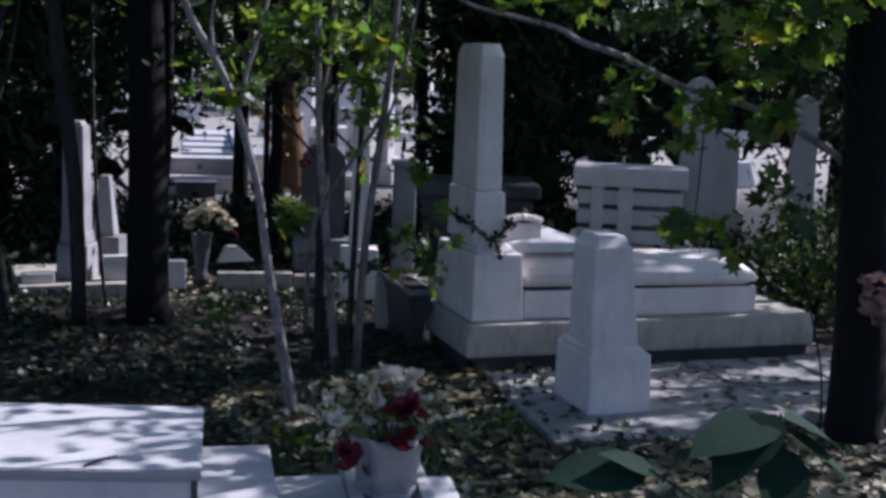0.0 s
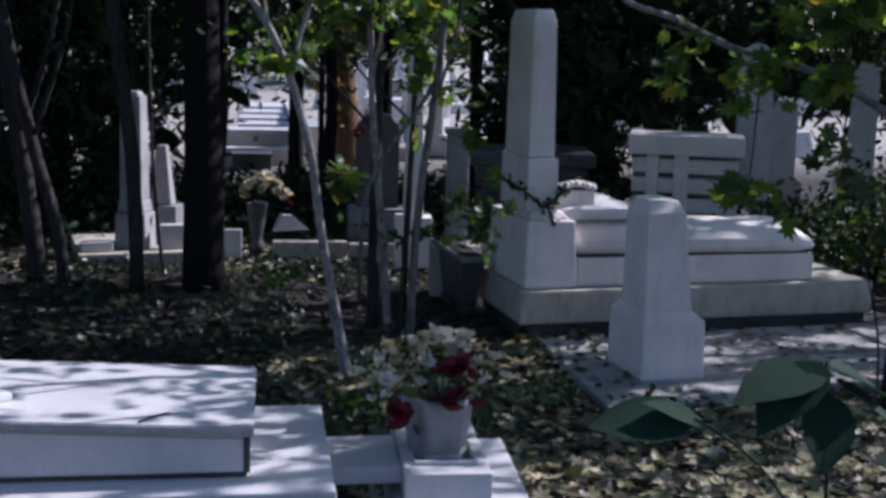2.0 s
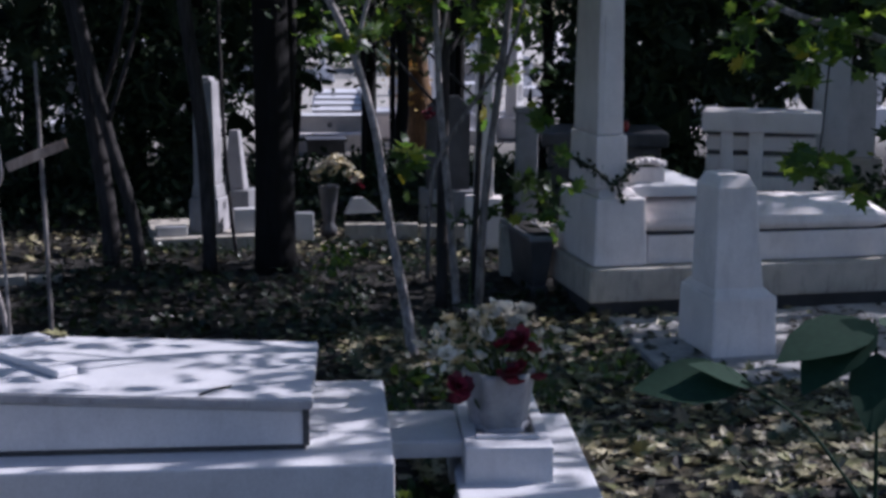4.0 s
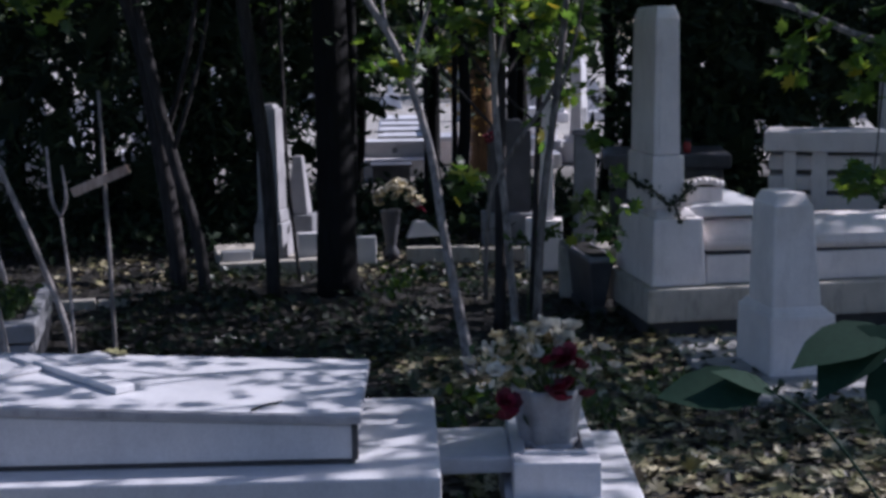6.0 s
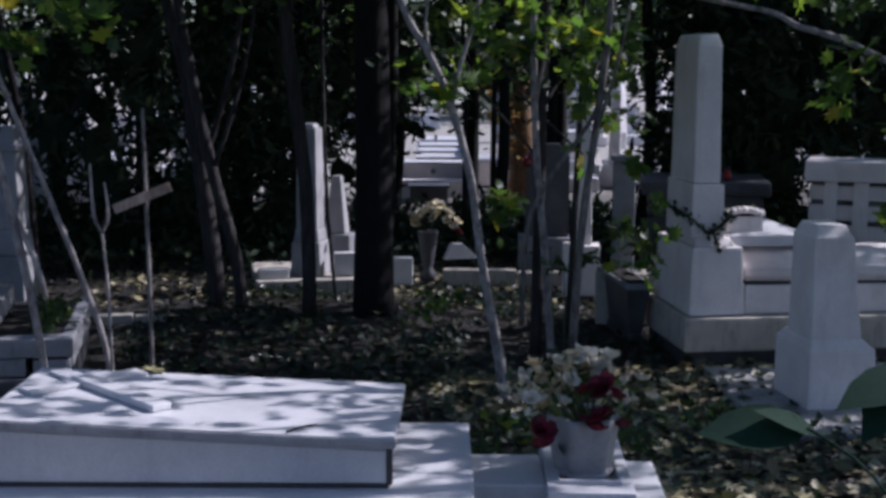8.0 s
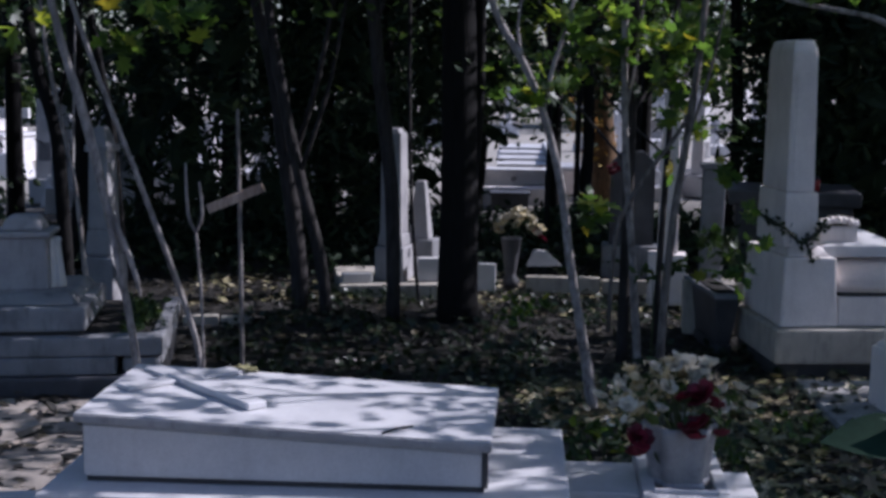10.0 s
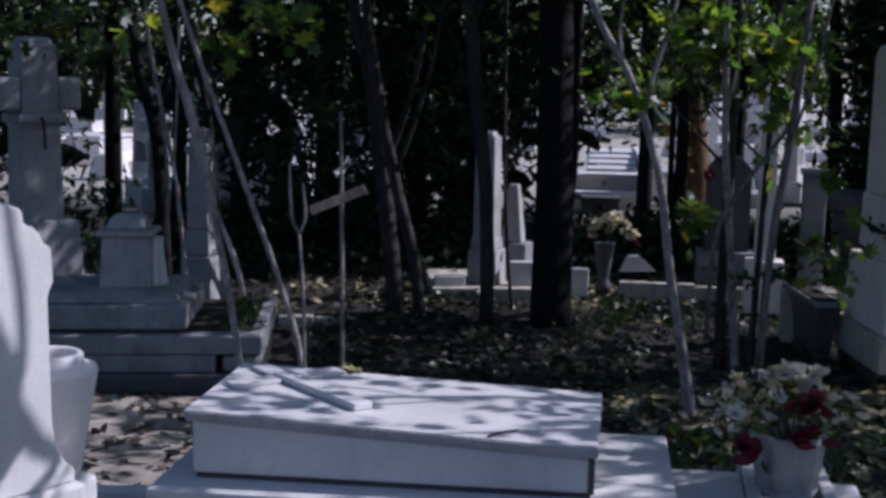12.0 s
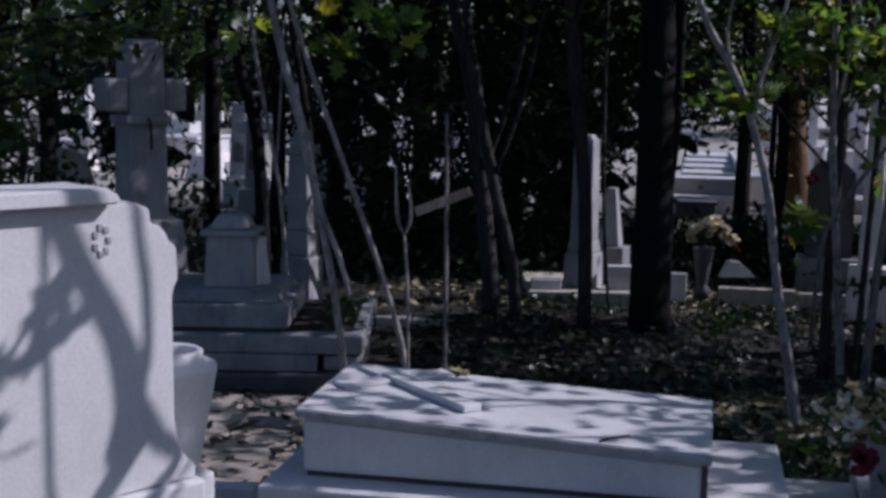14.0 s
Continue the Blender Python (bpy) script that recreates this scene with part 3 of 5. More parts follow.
# ---------------------------------------------------------------- monument with pillar and ledger
def make_monument():
    t = thing("grave_monument", "white stone grave with a square pillar, ledger slab and cement base", "grave monument", (2.65, 8.255, 0))
    part("base", block(0, 3.05, 0, 1.10, 0.10, 0.36, 0.02), CEMENT, t, "stained cement base slab")
    # dark inset band: soil splash plus contact shade below the base
    part("footing", block(0.03, 3.02, 0.04, 1.07, -0.05, 0.098, 0.01), SEAM, t, "dark inset band for soil splash and contact shade")
    part("step", block(0.50, 2.555, 0.125, 0.92, 0.364, 0.585, 0.012), PAINT, t)
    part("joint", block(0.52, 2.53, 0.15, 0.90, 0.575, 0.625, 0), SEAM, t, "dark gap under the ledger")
    bm = bmesh.new()
    pts = [(0.13, 0.62), (0.12, 0.70), (0.15, 0.755), (0.24, 0.80), (0.42, 0.845), (0.62, 0.845), (0.78, 0.80), (0.89, 0.755), (0.91, 0.70), (0.90, 0.62)]
    a = [bm.verts.new((0.50, y, z)) for y, z in pts]
    c = [bm.verts.new((2.40, y, z - 0.02)) for y, z in pts]
    e = [bm.verts.new((2.57, 0.14 + (y - 0.13) * 0.965, 0.62 + (z - 0.62) * 0.45)) for y, z in pts]
    for p, q in ((a, c), (c, e)):
        for i in range(len(pts)):
            bm.faces.new((p[i], q[i], q[(i + 1) % len(pts)], p[(i + 1) % len(pts)]))
    bm.faces.new(a[::-1]), bm.faces.new(e)
    bmesh.ops.recalc_face_normals(bm, faces=bm.faces)
    bmesh.ops.bevel(bm, geom=[x for x in bm.edges if x.calc_face_angle(0) > 0.5], offset=0.015, segments=3, affect="EDGES")
    for f in bm.faces:
        f.smooth = True
    part("ledger", bm, PAINT, t, "rounded white ledger slab")
    part("tilted_slab", block(0.43, 1.30, 0.30, 0.82, 0.86, 0.945, 0.01, (0.43, 1.10, 0.32, 0.80)), MARBLE, t, "sunlit white marble slab")
    part("tilted_slab", block(0.45, 1.08, 0.33, 0.80, 0.942, 1.035, 0.01, (0.62, 0.84, 0.64, 0.78)), MARBLE, t, "sunlit pitched top of marble")
    part("plinth", block(0.05, 0.485, 0.07, 1.05, 0.364, 0.885, 0.02, (0.07, 0.465, 0.10, 1.03)), PAINT, t)
    part("plinth_top", block(0.10, 0.435, 0.14, 0.88, 0.886, 0.955, 0.02, (0.14, 0.38, 0.22, 0.82)), PAINT, t)
    part("pillar_foot", block(0.085, 0.345, 0.19, 0.86, 0.95, 1.355, 0.012, (0.09, 0.335, 0.20, 0.85)), PAINT, t)
    bm = block(0.10, 0.315, 0.22, 0.82, 1.357, 2.405, 0.022, (0.11, 0.30, 0.24, 0.82))
    shaft = part("pillar", bm, PAINT, t, "tall white pillar with worn corners")
    part("pillar_cap", block(0.114, 0.296, 0.245, 0.815, 2.400, 2.478, 0.012, (0.135, 0.278, 0.29, 0.78)), PAINT, t)
    part("pillar_panel", block(0.142, 0.275, 0.212, 0.222, 1.40, 2.25, 0.003, (0.150, 0.260, 0.232, 0.24)), PAINT, shaft)
    gl = thing("garland", "withered dark garland hung round the pillar foot", "garland", (2.65, 8.255, 0))
    pts = []
    for i in range(33):
        a = 2 * math.pi * i / 32
        c, d = math.cos(a), math.sin(a)
        x = 0.215 + 0.17 * max(-1, min(1, 1.5 * c))
        y = 0.525 + 0.375 * max(-1, min(1, 1.5 * d))
        sag = max(0.0, -d) * (1 - abs(c)) * 0.13
        pts.append((x, y, 1.13 - sag + 0.02 * math.sin(5 * a)))
    part("rope", tube(pts, [0.013] * 33, 7, lump=0.5, steps=2), GARLAND, gl)
    tail = [(0.24, 0.145, 1.00), (0.25, 0.12, 0.95), (0.262, 0.10, 0.90), (0.255, 0.085, 0.86)]
    part("tail", tube(tail, [0.012, 0.012, 0.010, 0.006], 6, lump=0.5, steps=2), GARLAND, gl)
    rng = np.random.default_rng(8)
    P = np.repeat(np.array(pts + tail), 7, axis=0)
    P = P + rng.normal(size=P.shape) * 0.018
    leaf_part("withered_leaves", gl, P, 0.042, LEAF_DARK, "plain", seed=9)
    fl = thing("scalloped_crest", "shaded white scalloped stone crest with white petals for its lit bumps", "flowers", (3.23, 8.70, 0.975))
    part("crest_stone", block(-0.15, 0.16, -0.04, 0.05, -0.03, 0.10, 0.02, (-0.145, 0.155, -0.03, 0.04)), PAINT, fl, "plain whitewashed crest")
    for i in range(7):
        u = i / 6 - 0.5
        part("scallop", lathe([(0.012, 0), (0.030, 0.012), (0.034, 0.03), (0.024, 0.05), (0.008, 0.058)], 12, 5, 0.12), PAINT, fl).matrix_basis = pose(0.005 + 0.27 * u, -0.01 * (i % 2), 0.095 + 0.03 * math.cos(3 * u), 0, 0, 20 * i)
    # white petal forms stand in for the lit bumps of the carved crest
    for i in range(9):
        bloom("lit_crest_bump", fl, (0.005 + 0.30 * (i / 8 - 0.5), rng.uniform(0.0, 0.03), 0.125 + 0.03 * math.cos(3 * (i / 8 - 0.5))), rng.uniform(0.028, 0.038), PETAL_WHITE, 400 + i, 11)
    leaf_part("foliage", fl, cloud((-0.16, 0, 0.10), (0.08, 0.06, 0.05), 26, rng, 5), 0.045, LEAF_MID, seed=10)


make_monument()


def make_stele():
    t = thing("stele", "short white stone stele with chamfered edges on a square foot", "gravestone", (3.0, 6.75, 0))
    part("foot", block(0, 0.46, 0.03, 0.63, 0.04, 0.45, 0.022, (0.005, 0.45, 0.04, 0.62)), PAINT, t)
    part("collar", block(0.012, 0.435, 0.05, 0.61, 0.446, 0.50, 0.02, (0.04, 0.385, 0.10, 0.55)), PAINT, t)
    bm = block(0.035, 0.38, 0.105, 0.50, 0.49, 1.165, 0.016, (0.045, 0.31, 0.13, 0.50))
    part("shaft", bm, PAINT, t)
    part("cap", block(0.05, 0.305, 0.135, 0.495, 1.155, 1.235, 0.012, (0.085, 0.27, 0.18, 0.46)), PAINT, t)
    p = thing("stone_pad", "thin worn stone pad under the stele, strewn with leaves", "stone slab", (2.56, 6.28, 0), -5)
    part("front_slab", block(0, 1.25, 0, 1.02, 0.0, 0.055, 0.012), PAD, p)
    part("back_slab", block(0.01, 1.24, 1.026, 1.75, 0.0, 0.051, 0.012), PAD, p)


make_stele()


def make_path():
    """Cement paving that runs along the monument."""
    p = tagged(new("pavement"), "worn cement slabs beside the grave, strewn with leaves", "pavement", kind="structure")
    rng = np.random.default_rng(3)
    x = 3.75
    while x < 9.0:
        w = rng.uniform(0.7, 1.0)
        for y0, y1 in ((6.55, 7.30), (7.32, 8.12)):
            o = rng.uniform(-0.06, 0.06)
            part("slab", block(x, x + w - 0.02, y0 + o, y1 + o, -0.02, 0.045 + rng.uniform(-0.008, 0.012), 0.012), PAD, p)
        x += w


make_path()


# ---------------------------------------------------------------- grave with the stone cross
def make_cross_grave():
    t = thing("cross_grave", "stepped grey stone grave and slab, coloured dark for deep shade", "grave", (-2.0, 7.55, 0), 4)
    # near-black and grey stone carry this grave's deep shade in their colour
    part("footing", block(-2.4, 0.25, 0.0, 1.7, -0.05, 0.19, 0.02), DARKSTONE, t, "nearly black footing with shade in its colour")
    part("lower_step", block(-2.4, -0.02, 0.05, 1.65, 0.194, 0.31, 0.015), GREY, t)
    part("broken_stone", block(0.02, 0.27, 0.09, 1.65, 0.194, 0.30, 0.03), GREY, t, "broken corner stone of the lower step")
    part("upper_step", block(-2.4, 0.29, 0.07, 0.25, 0.314, 0.44, 0.015), GREY, t)
    part("side_kerb", block(0.20, 0.29, 0.252, 1.62, 0.314, 0.44, 0.012), GREY, t)
    part("inner_fill", block(-2.4, 0.198, 0.252, 1.6, 0.194, 0.42, 0), SOIL, t, "dark soil bed")
    wr = np.random.default_rng(21)
    leaf_part("weed_growth", t, cloud((0.08, 0.75, 0.46), (0.12, 0.45, 0.07), 240, wr, 22), 0.06, LEAF_MID, "plain", "green weeds beside the slab", 22)
    part("slab", block(-2.3, -0.22, 0.14, 1.2, 0.47, 0.63, 0.02, (-2.3, -0.22, 0.16, 1.2)), GREY, t)
    part("slab_joint", block(-2.28, -0.26, 0.18, 1.15, 0.43, 0.475, 0), SEAM, t)
    part("lid", block(-2.25, -0.28, 0.22, 1.15, 0.634, 0.70, 0.025, (-2.2, -0.34, 0.34, 1.1)), GREY, t)
    b = thing("stone_block", "small grey stone block with a moulded cap on the grave", "stone block", (-2.0, 7.55, 0.70), 4)
    part("body", block(-0.86, -0.50, 0.45, 0.80, 0, 0.36, 0.012, (-0.84, -0.52, 0.46, 0.79)), GREYMARBLE, b)
    part("cap", block(-0.88, -0.48, 0.43, 0.82, 0.362, 0.40, 0.012), GREYMARBLE, b)
    part("cap_top", block(-0.83, -0.53, 0.48, 0.78, 0.402, 0.50, 0.03, (-0.78, -0.58, 0.52, 0.74)), GREYMARBLE, b)
    # white fluted form added in place of the block's sunlit, draped right side
    v = thing("sunlit_block_side", "white fluted form for the sunlit draped side of the block", "vase", (-2.55, 8.14, 0.70))
    part("body", lathe([(0.088, 0), (0.090, 0.02), (0.078, 0.10), (0.066, 0.22), (0.058, 0.30), (0.064, 0.325), (0.060, 0.345), (0.046, 0.345), (0.04, 0.31)], 54, 9, 0.10), MARBLE, v)
    c = thing("stone_cross", "tall weathered grey stone cross with short arms", "cross", (-3.76, 9.30, 0), 40)
    part("pedestal", block(-0.32, 0.32, -0.31, 0.31, 0, 1.02, 0.02, (-0.25, 0.25, -0.25, 0.25)), GREYMARBLE, c)
    part("shaft", block(-0.17, 0.17, -0.17, 0.17, 1.0, 2.40, 0.03, (-0.145, 0.145, -0.15, 0.15)), GREYMARBLE, c)
    part("arm", block(-0.34, -0.152, -0.145, 0.145, 1.88, 2.14, 0.03), GREYMARBLE, c)
    part("arm", block(0.152, 0.34, -0.145, 0.145, 1.88, 2.14, 0.03), GREYMARBLE, c)
    part("collar", block(-0.19, 0.19, -0.19, 0.19, 1.78, 1.855, 0.02), GREYMARBLE, c)
    part("head_cap", block(-0.12, 0.12, -0.125, 0.125, 2.402, 2.45, 0.015, (-0.10, 0.10, -0.10, 0.10)), GREYMARBLE, c)
    ch = thing("iron_hook", "dark iron lamp hook hanging on the cross", "hook", (-3.655, 9.175, 1.58), 40)
    part("rod", tube([(-0.02, -0.02, 0.24), (-0.01, -0.05, 0.23), (0.0, -0.05, 0.1), (0.0, -0.05, 0.0)], [0.012, 0.012, 0.014, 0.01], 6), IRON, ch)


make_cross_grave()


def make_pillars():
    p = thing("grave_pillar", "slim weathered grey grave pillar with a moulded base", "grave pillar", (-2.69, 10.6, 0), -18)
    part("foot", block(-0.15, 0.15, -0.14, 0.14, 0, 0.56, 0.02), GREYMARBLE, p)
    part("moulding", block(-0.135, 0.135, -0.125, 0.125, 0.562, 0.80, 0.03, (-0.115, 0.115, -0.105, 0.105)), GREYMARBLE, p)
    part("shaft", block(-0.105, 0.105, -0.10, 0.10, 0.802, 1.48, 0.012, (-0.09, 0.09, -0.085, 0.085)), GREYMARBLE, p)
    part("cap", block(-0.115, 0.115, -0.11, 0.11, 1.482, 1.54, 0.01), GREYMARBLE, p)
    part("point", block(-0.09, 0.09, -0.085, 0.085, 1.542, 1.70, 0.01, (-0.05, 0.05, -0.045, 0.045)), GREYMARBLE, p)
    # column grave
    c = thing("column_grave", "white marble grave with a tall square column, its edge in sun", "grave monument", (0.0, 12.0, 0), 4)
    # base and column take darker stone in place of their shaded fronts
    part("base", block(-0.65, 0.42, -0.35, 0.9, -0.05, 0.12, 0.015), CEMENT, c)
    turned = Matrix.Rotation(radians(-26), 3, "Z")
    for name, bm, mat in (("plinth", block(-0.16, 0.16, -0.16, 0.16, 0.122, 0.47, 0.02, (-0.15, 0.15, -0.15, 0.15)), GREYMARBLE),
                          ("collar", block(-0.135, 0.135, -0.135, 0.135, 0.472, 0.60, 0.02, (-0.12, 0.12, -0.12, 0.12)), GREYMARBLE),
                          ("column", block(-0.112, 0.112, -0.112, 0.112, 0.602, 1.605, 0.008, (-0.10, 0.10, -0.10, 0.10)), GREYMARBLE),
                          ("cap", block(-0.085, 0.085, -0.085, 0.085, 1.607, 1.65, 0.012, (-0.06, 0.06, -0.06, 0.06)), GREYMARBLE)):
        bmesh.ops.rotate(bm, verts=bm.verts, cent=(0, 0, 0), matrix=turned)
        bmesh.ops.translate(bm, verts=bm.verts, vec=(-0.085, 0, 0))
        part(name, bm, mat, c)
    part("side_kerb", block(0.14, 0.44, -0.20, -0.08, 0.122, 0.36, 0.012), MARBLE, c)
    part("side_kerb", block(-0.62, -0.32, -0.25, -0.12, 0.122, 0.22, 0.012), MARBLE, c)
    s = thing("marble_cone", "slender tapering white marble stele behind a kerb", "gravestone", (0.20, 12.3, 0), -20)
    part("foot", block(-0.17, 0.17, -0.14, 0.14, 0.10, 0.50, 0.015), GREY, s)
    part("shaft", block(-0.11, 0.11, -0.09, 0.09, 0.502, 1.10, 0.02, (-0.05, 0.05, -0.05, 0.05)), GREYMARBLE, s)
    # urn with a wreath of flowers
    u = thing("grave_urn", "dark grey stone urn on a grave kerb", "urn", (1.13, 12.2, 0.0))
    part("body", lathe([(0.08, 0), (0.09, 0.08), (0.055, 0.13), (0.06, 0.18), (0.085, 0.34), (0.105, 0.50), (0.115, 0.52), (0.09, 0.52), (0.07, 0.4)], 20), DARKSTONE, u)
    w = thing("flower_wreath", "round arrangement of faded cream and yellow flowers in the urn", "flowers", (1.20, 12.2, 0.50))
    rng = np.random.default_rng(31)
    for i in range(30):
        a = math.pi * (0.02 + 0.96 * i / 29)
        r = 0.20 + 0.035 * rng.normal()
        bloom("cream_flower", w, (r * math.cos(a) + 0.0, rng.uniform(-0.08, 0.06), 0.05 + r * math.sin(a) * 1.1), rng.uniform(0.055, 0.075), PETAL_YELLOW if i % 3 else PETAL_WHITE, 600 + i, 10)
    for i in range(4):
        bloom("red_flower", w, (0.17 + 0.03 * i, -0.06, 0.10 - 0.03 * i), 0.04, PETAL_RED, 660 + i, 10)
    leaf_part("foliage", w, cloud((0, 0, 0.12), (0.18, 0.08, 0.12), 70, rng, 9), 0.06, LEAF_DARK, seed=33)
    k = thing("grave_kerb", "long pale stone kerb round an old grave, sunlit in places", "kerb", (0.72, 12.05, 0), -8)
    part("kerb_stone", block(0, 0.24, -0.06, 0.06, 0, 0.28, 0.012), MARBLE, k)
    part("kerb_stone", block(0.55, 1.30, -0.06, 0.06, 0, 0.16, 0.012), CEMENT, k)
    part("kerb_stone", block(1.32, 2.10, -0.06, 0.06, 0, 0.14, 0.012), CEMENT, k)
    part("kerb_stone", block(2.12, 2.9, -0.06, 0.06, 0, 0.14, 0.012), CEMENT, k)
    lk = thing("sunk_kerb", "low pale stone kerb half sunk in fallen leaves", "kerb", (-1.66, 10.42, 0), 3)
    part("kerb_stone", block(-0.32, -0.01, -0.05, 0.05, -0.06, 0.055, 0.012), CEMENT, lk)
    part("kerb_stone", block(0.01, 0.28, -0.07, 0.03, -0.06, 0.045, 0.012), CEMENT, lk)
    bk = thing("open_book", "small white marble book plaque leaning by the urn", "plaque", (1.46, 12.12, 0.24), 10)
    part("plaque", profile([(-0.18, 0), (0.20, 0), (0.02, 0.16), (-0.10, 0.17)], -0.02, 0.04, 0.005), MARBLE, bk)
    # grey stele and planter behind the pillar
    s = thing("grey_stele", "narrow grey stone stele half hidden by leaves", "gravestone", (2.60, 9.95, 0), -12)
    part("foot", block(-0.22, 0.22, -0.16, 0.16, 0, 0.45, 0.015), CEMENT, s)
    part("shaft", block(-0.09, 0.10, -0.10, 0.10, 0.452, 1.42, 0.015), GREY, s)
    part("cap", block(-0.11, 0.12, -0.12, 0.12, 1.422, 1.47, 0.01), GREY, s)
    s = thing("slim_stele", "tall slim white stele among branches", "gravestone", (2.55, 11.3, 0), -12)
    part("foot", block(-0.18, 0.18, -0.16, 0.16, 0, 0.5, 0.015), PAINT, s)
    part("shaft", block(-0.10, 0.10, -0.09, 0.09, 0.502, 2.05, 0.015, (-0.07, 0.07, -0.07, 0.07)), PAINT, s)
    q = thing("stone_planter", "long dark flared stone trough beside the monument", "planter", (2.52, 9.56, 0), 0)
    part("foot", block(-0.07, 0.07, -0.40, 0.40, -0.03, 0.05, 0.01), DARKSTONE, q)
    part("trough", block(-0.055, 0.055, -0.40, 0.40, 0.052, 0.44, 0.015, (-0.10, 0.10, -0.49, 0.49)), DARKSTONE, q)
    part("rim", block(-0.115, 0.115, -0.51, 0.51, 0.442, 0.485, 0.01), GREY, q, "grey stone rim")
    part("soil_bed", block(-0.08, 0.08, -0.46, 0.46, 0.486, 0.494, 0.0), SOIL, q)
    leaf_part("plant_growth", q, cloud((0, 0, 0.80), (0.16, 0.40, 0.22), 60, rng, 10), 0.09, LEAF_MID, "lobed", "green shoots", 35)


make_pillars()


def make_left_grave():
    g = thing("round_headstone", "grey round-topped headstone among dark leaves", "headstone", (-5.95, 13.3, 0), 12)
    part("foot", block(-0.45, 0.45, -0.25, 0.25, 0, 0.5, 0.02), CEMENT, g)
    pts = [(-0.32, 0.502), (0.32, 0.502)] + [(0.32 * math.cos(k), 1.02 + 0.30 * math.sin(k)) for k in np.linspace(0, math.pi, 9)]
    part("slab", profile(pts, -0.09, 0.09, 0.012), CEMENT, g)
    d = thing("dry_leaf", "curled brown leaf on the edge of the tomb lid", "leaf", (-0.84, 4.80, lid_z(-0.84, 4.80) + 0.004))
    me = leaves("blade", [(0, 0, 0.004)], 0.09, "lobed", 0.9, 4)
    me.materials.append(LITTER_PALE)
    part("blade", me, LITTER_PALE, d)
    part("stalk", tube([(0, 0, 0.004), (-0.02, -0.02, 0.012), (-0.05, -0.03, 0.02)], [0.002, 0.002, 0.0015], 5, steps=2), BARK_BROWN, d)


make_left_grave()


def make_dark_headstone():
    h = thing("dark_headstone", "dark grey headstone behind the saplings", "headstone", (2.55, 13.0, 0), -10)
    part("foot", block(-0.32, 0.32, -0.2, 0.2, 0, 0.35, 0.015), GREY, h)
    part("slab", profile([(-0.24, 0.352), (0.24, 0.352), (0.24, 1.25), (0.12, 1.38), (-0.12, 1.38), (-0.24, 1.25)], -0.07, 0.07, 0.01), DARKSTONE, h)
    f = thing("red_flowers", "small bunch of red artificial flowers on a headstone", "flowers", (2.30, 12.9, 1.1))
    part("flower_stem", tube([(0.02, 0.03, -0.12), (0.0, 0.0, 0.0)], [0.006, 0.004], 5), STEM, f)
    for k, q in enumerate(((0, 0, 0.03), (0.05, -0.02, 0.07), (-0.04, 0, 0.08), (0.02, -0.03, 0.12))):
        bloom("red_flower", f, q, 0.055, PETAL_RED, 700 + k, 12)


make_dark_headstone()


def make_back_right():
    t = thing("slatted_tomb", "white stone tomb with a pierced front of level slits", "tomb", (5.30, 12.2, 0), -26)
    part("base", block(-0.15, 1.25, -0.1, 1.2, 0, 0.38, 0.02), CEMENT, t)
    for z0, z1 in ((0.39, 0.54), (0.60, 0.76), (0.82, 0.975)):
        part("rail", block(-0.05, 1.10, 0.03, 0.15, z0, z1, 0.01), PAINT, t)
    for x0, x1 in ((0.10, 0.24), (0.40, 0.56)):
        part("post", block(x0, x1, -0.02, 0.026, 0.384, 1.02, 0.01), PAINT, t)
    part("back_panel", block(-0.05, 1.1, 0.35, 0.45, 0.384, 1.02, 0.01), GREY, t)
    part("top_slab", block(-0.10, 1.15, -0.06, 0.60, 1.022, 1.24, 0.015), PAINT, t)
    for x, y, h, w, d, a in ((6.86, 12.5, 2.25, 0.40, 0.3, -25), (8.95, 13.5, 2.05, 0.34, 0.26, -30), (8.1, 14.0, 1.55, 0.36, 0.22, -20)):
        s = thing("tall_stele", "tall pale stone stele with a rounded top, in shade", "gravestone", (x, y, 0), a, "steles behind the monument")
        part("foot", block(-w * 0.75, w * 0.75, -d * 0.8, d * 0.8, 0, 0.5, 0.02), CEMENT, s)
        pts = [(-w / 2, 0.502)] + [(w / 2, 0.502)] + [(w * 0.46 * math.cos(k), h - 0.22 + 0.22 * math.sin(k)) for k in np.linspace(0, math.pi, 9)]
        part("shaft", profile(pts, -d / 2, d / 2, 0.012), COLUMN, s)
    lb = thing("red_lantern", "small red glass grave lantern on a dark tomb", "lantern", (4.75, 13.4, 0.92))
    part("glass", lathe([(0.035, 0), (0.045, 0.02), (0.045, 0.11), (0.03, 0.13)], 12), RED_GLASS, lb)
    part("lid", lathe([(0.048, 0.131), (0.04, 0.15), (0.012, 0.17)], 12), IRON, lb)
    d = thing("dark_tomb", "dark stone tomb deep in the shade of trees", "tomb", (4.5, 13.6, 0), -15)
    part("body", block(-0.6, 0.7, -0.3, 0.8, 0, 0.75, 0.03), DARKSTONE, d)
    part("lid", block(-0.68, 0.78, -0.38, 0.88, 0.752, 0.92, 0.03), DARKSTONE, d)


make_back_right()


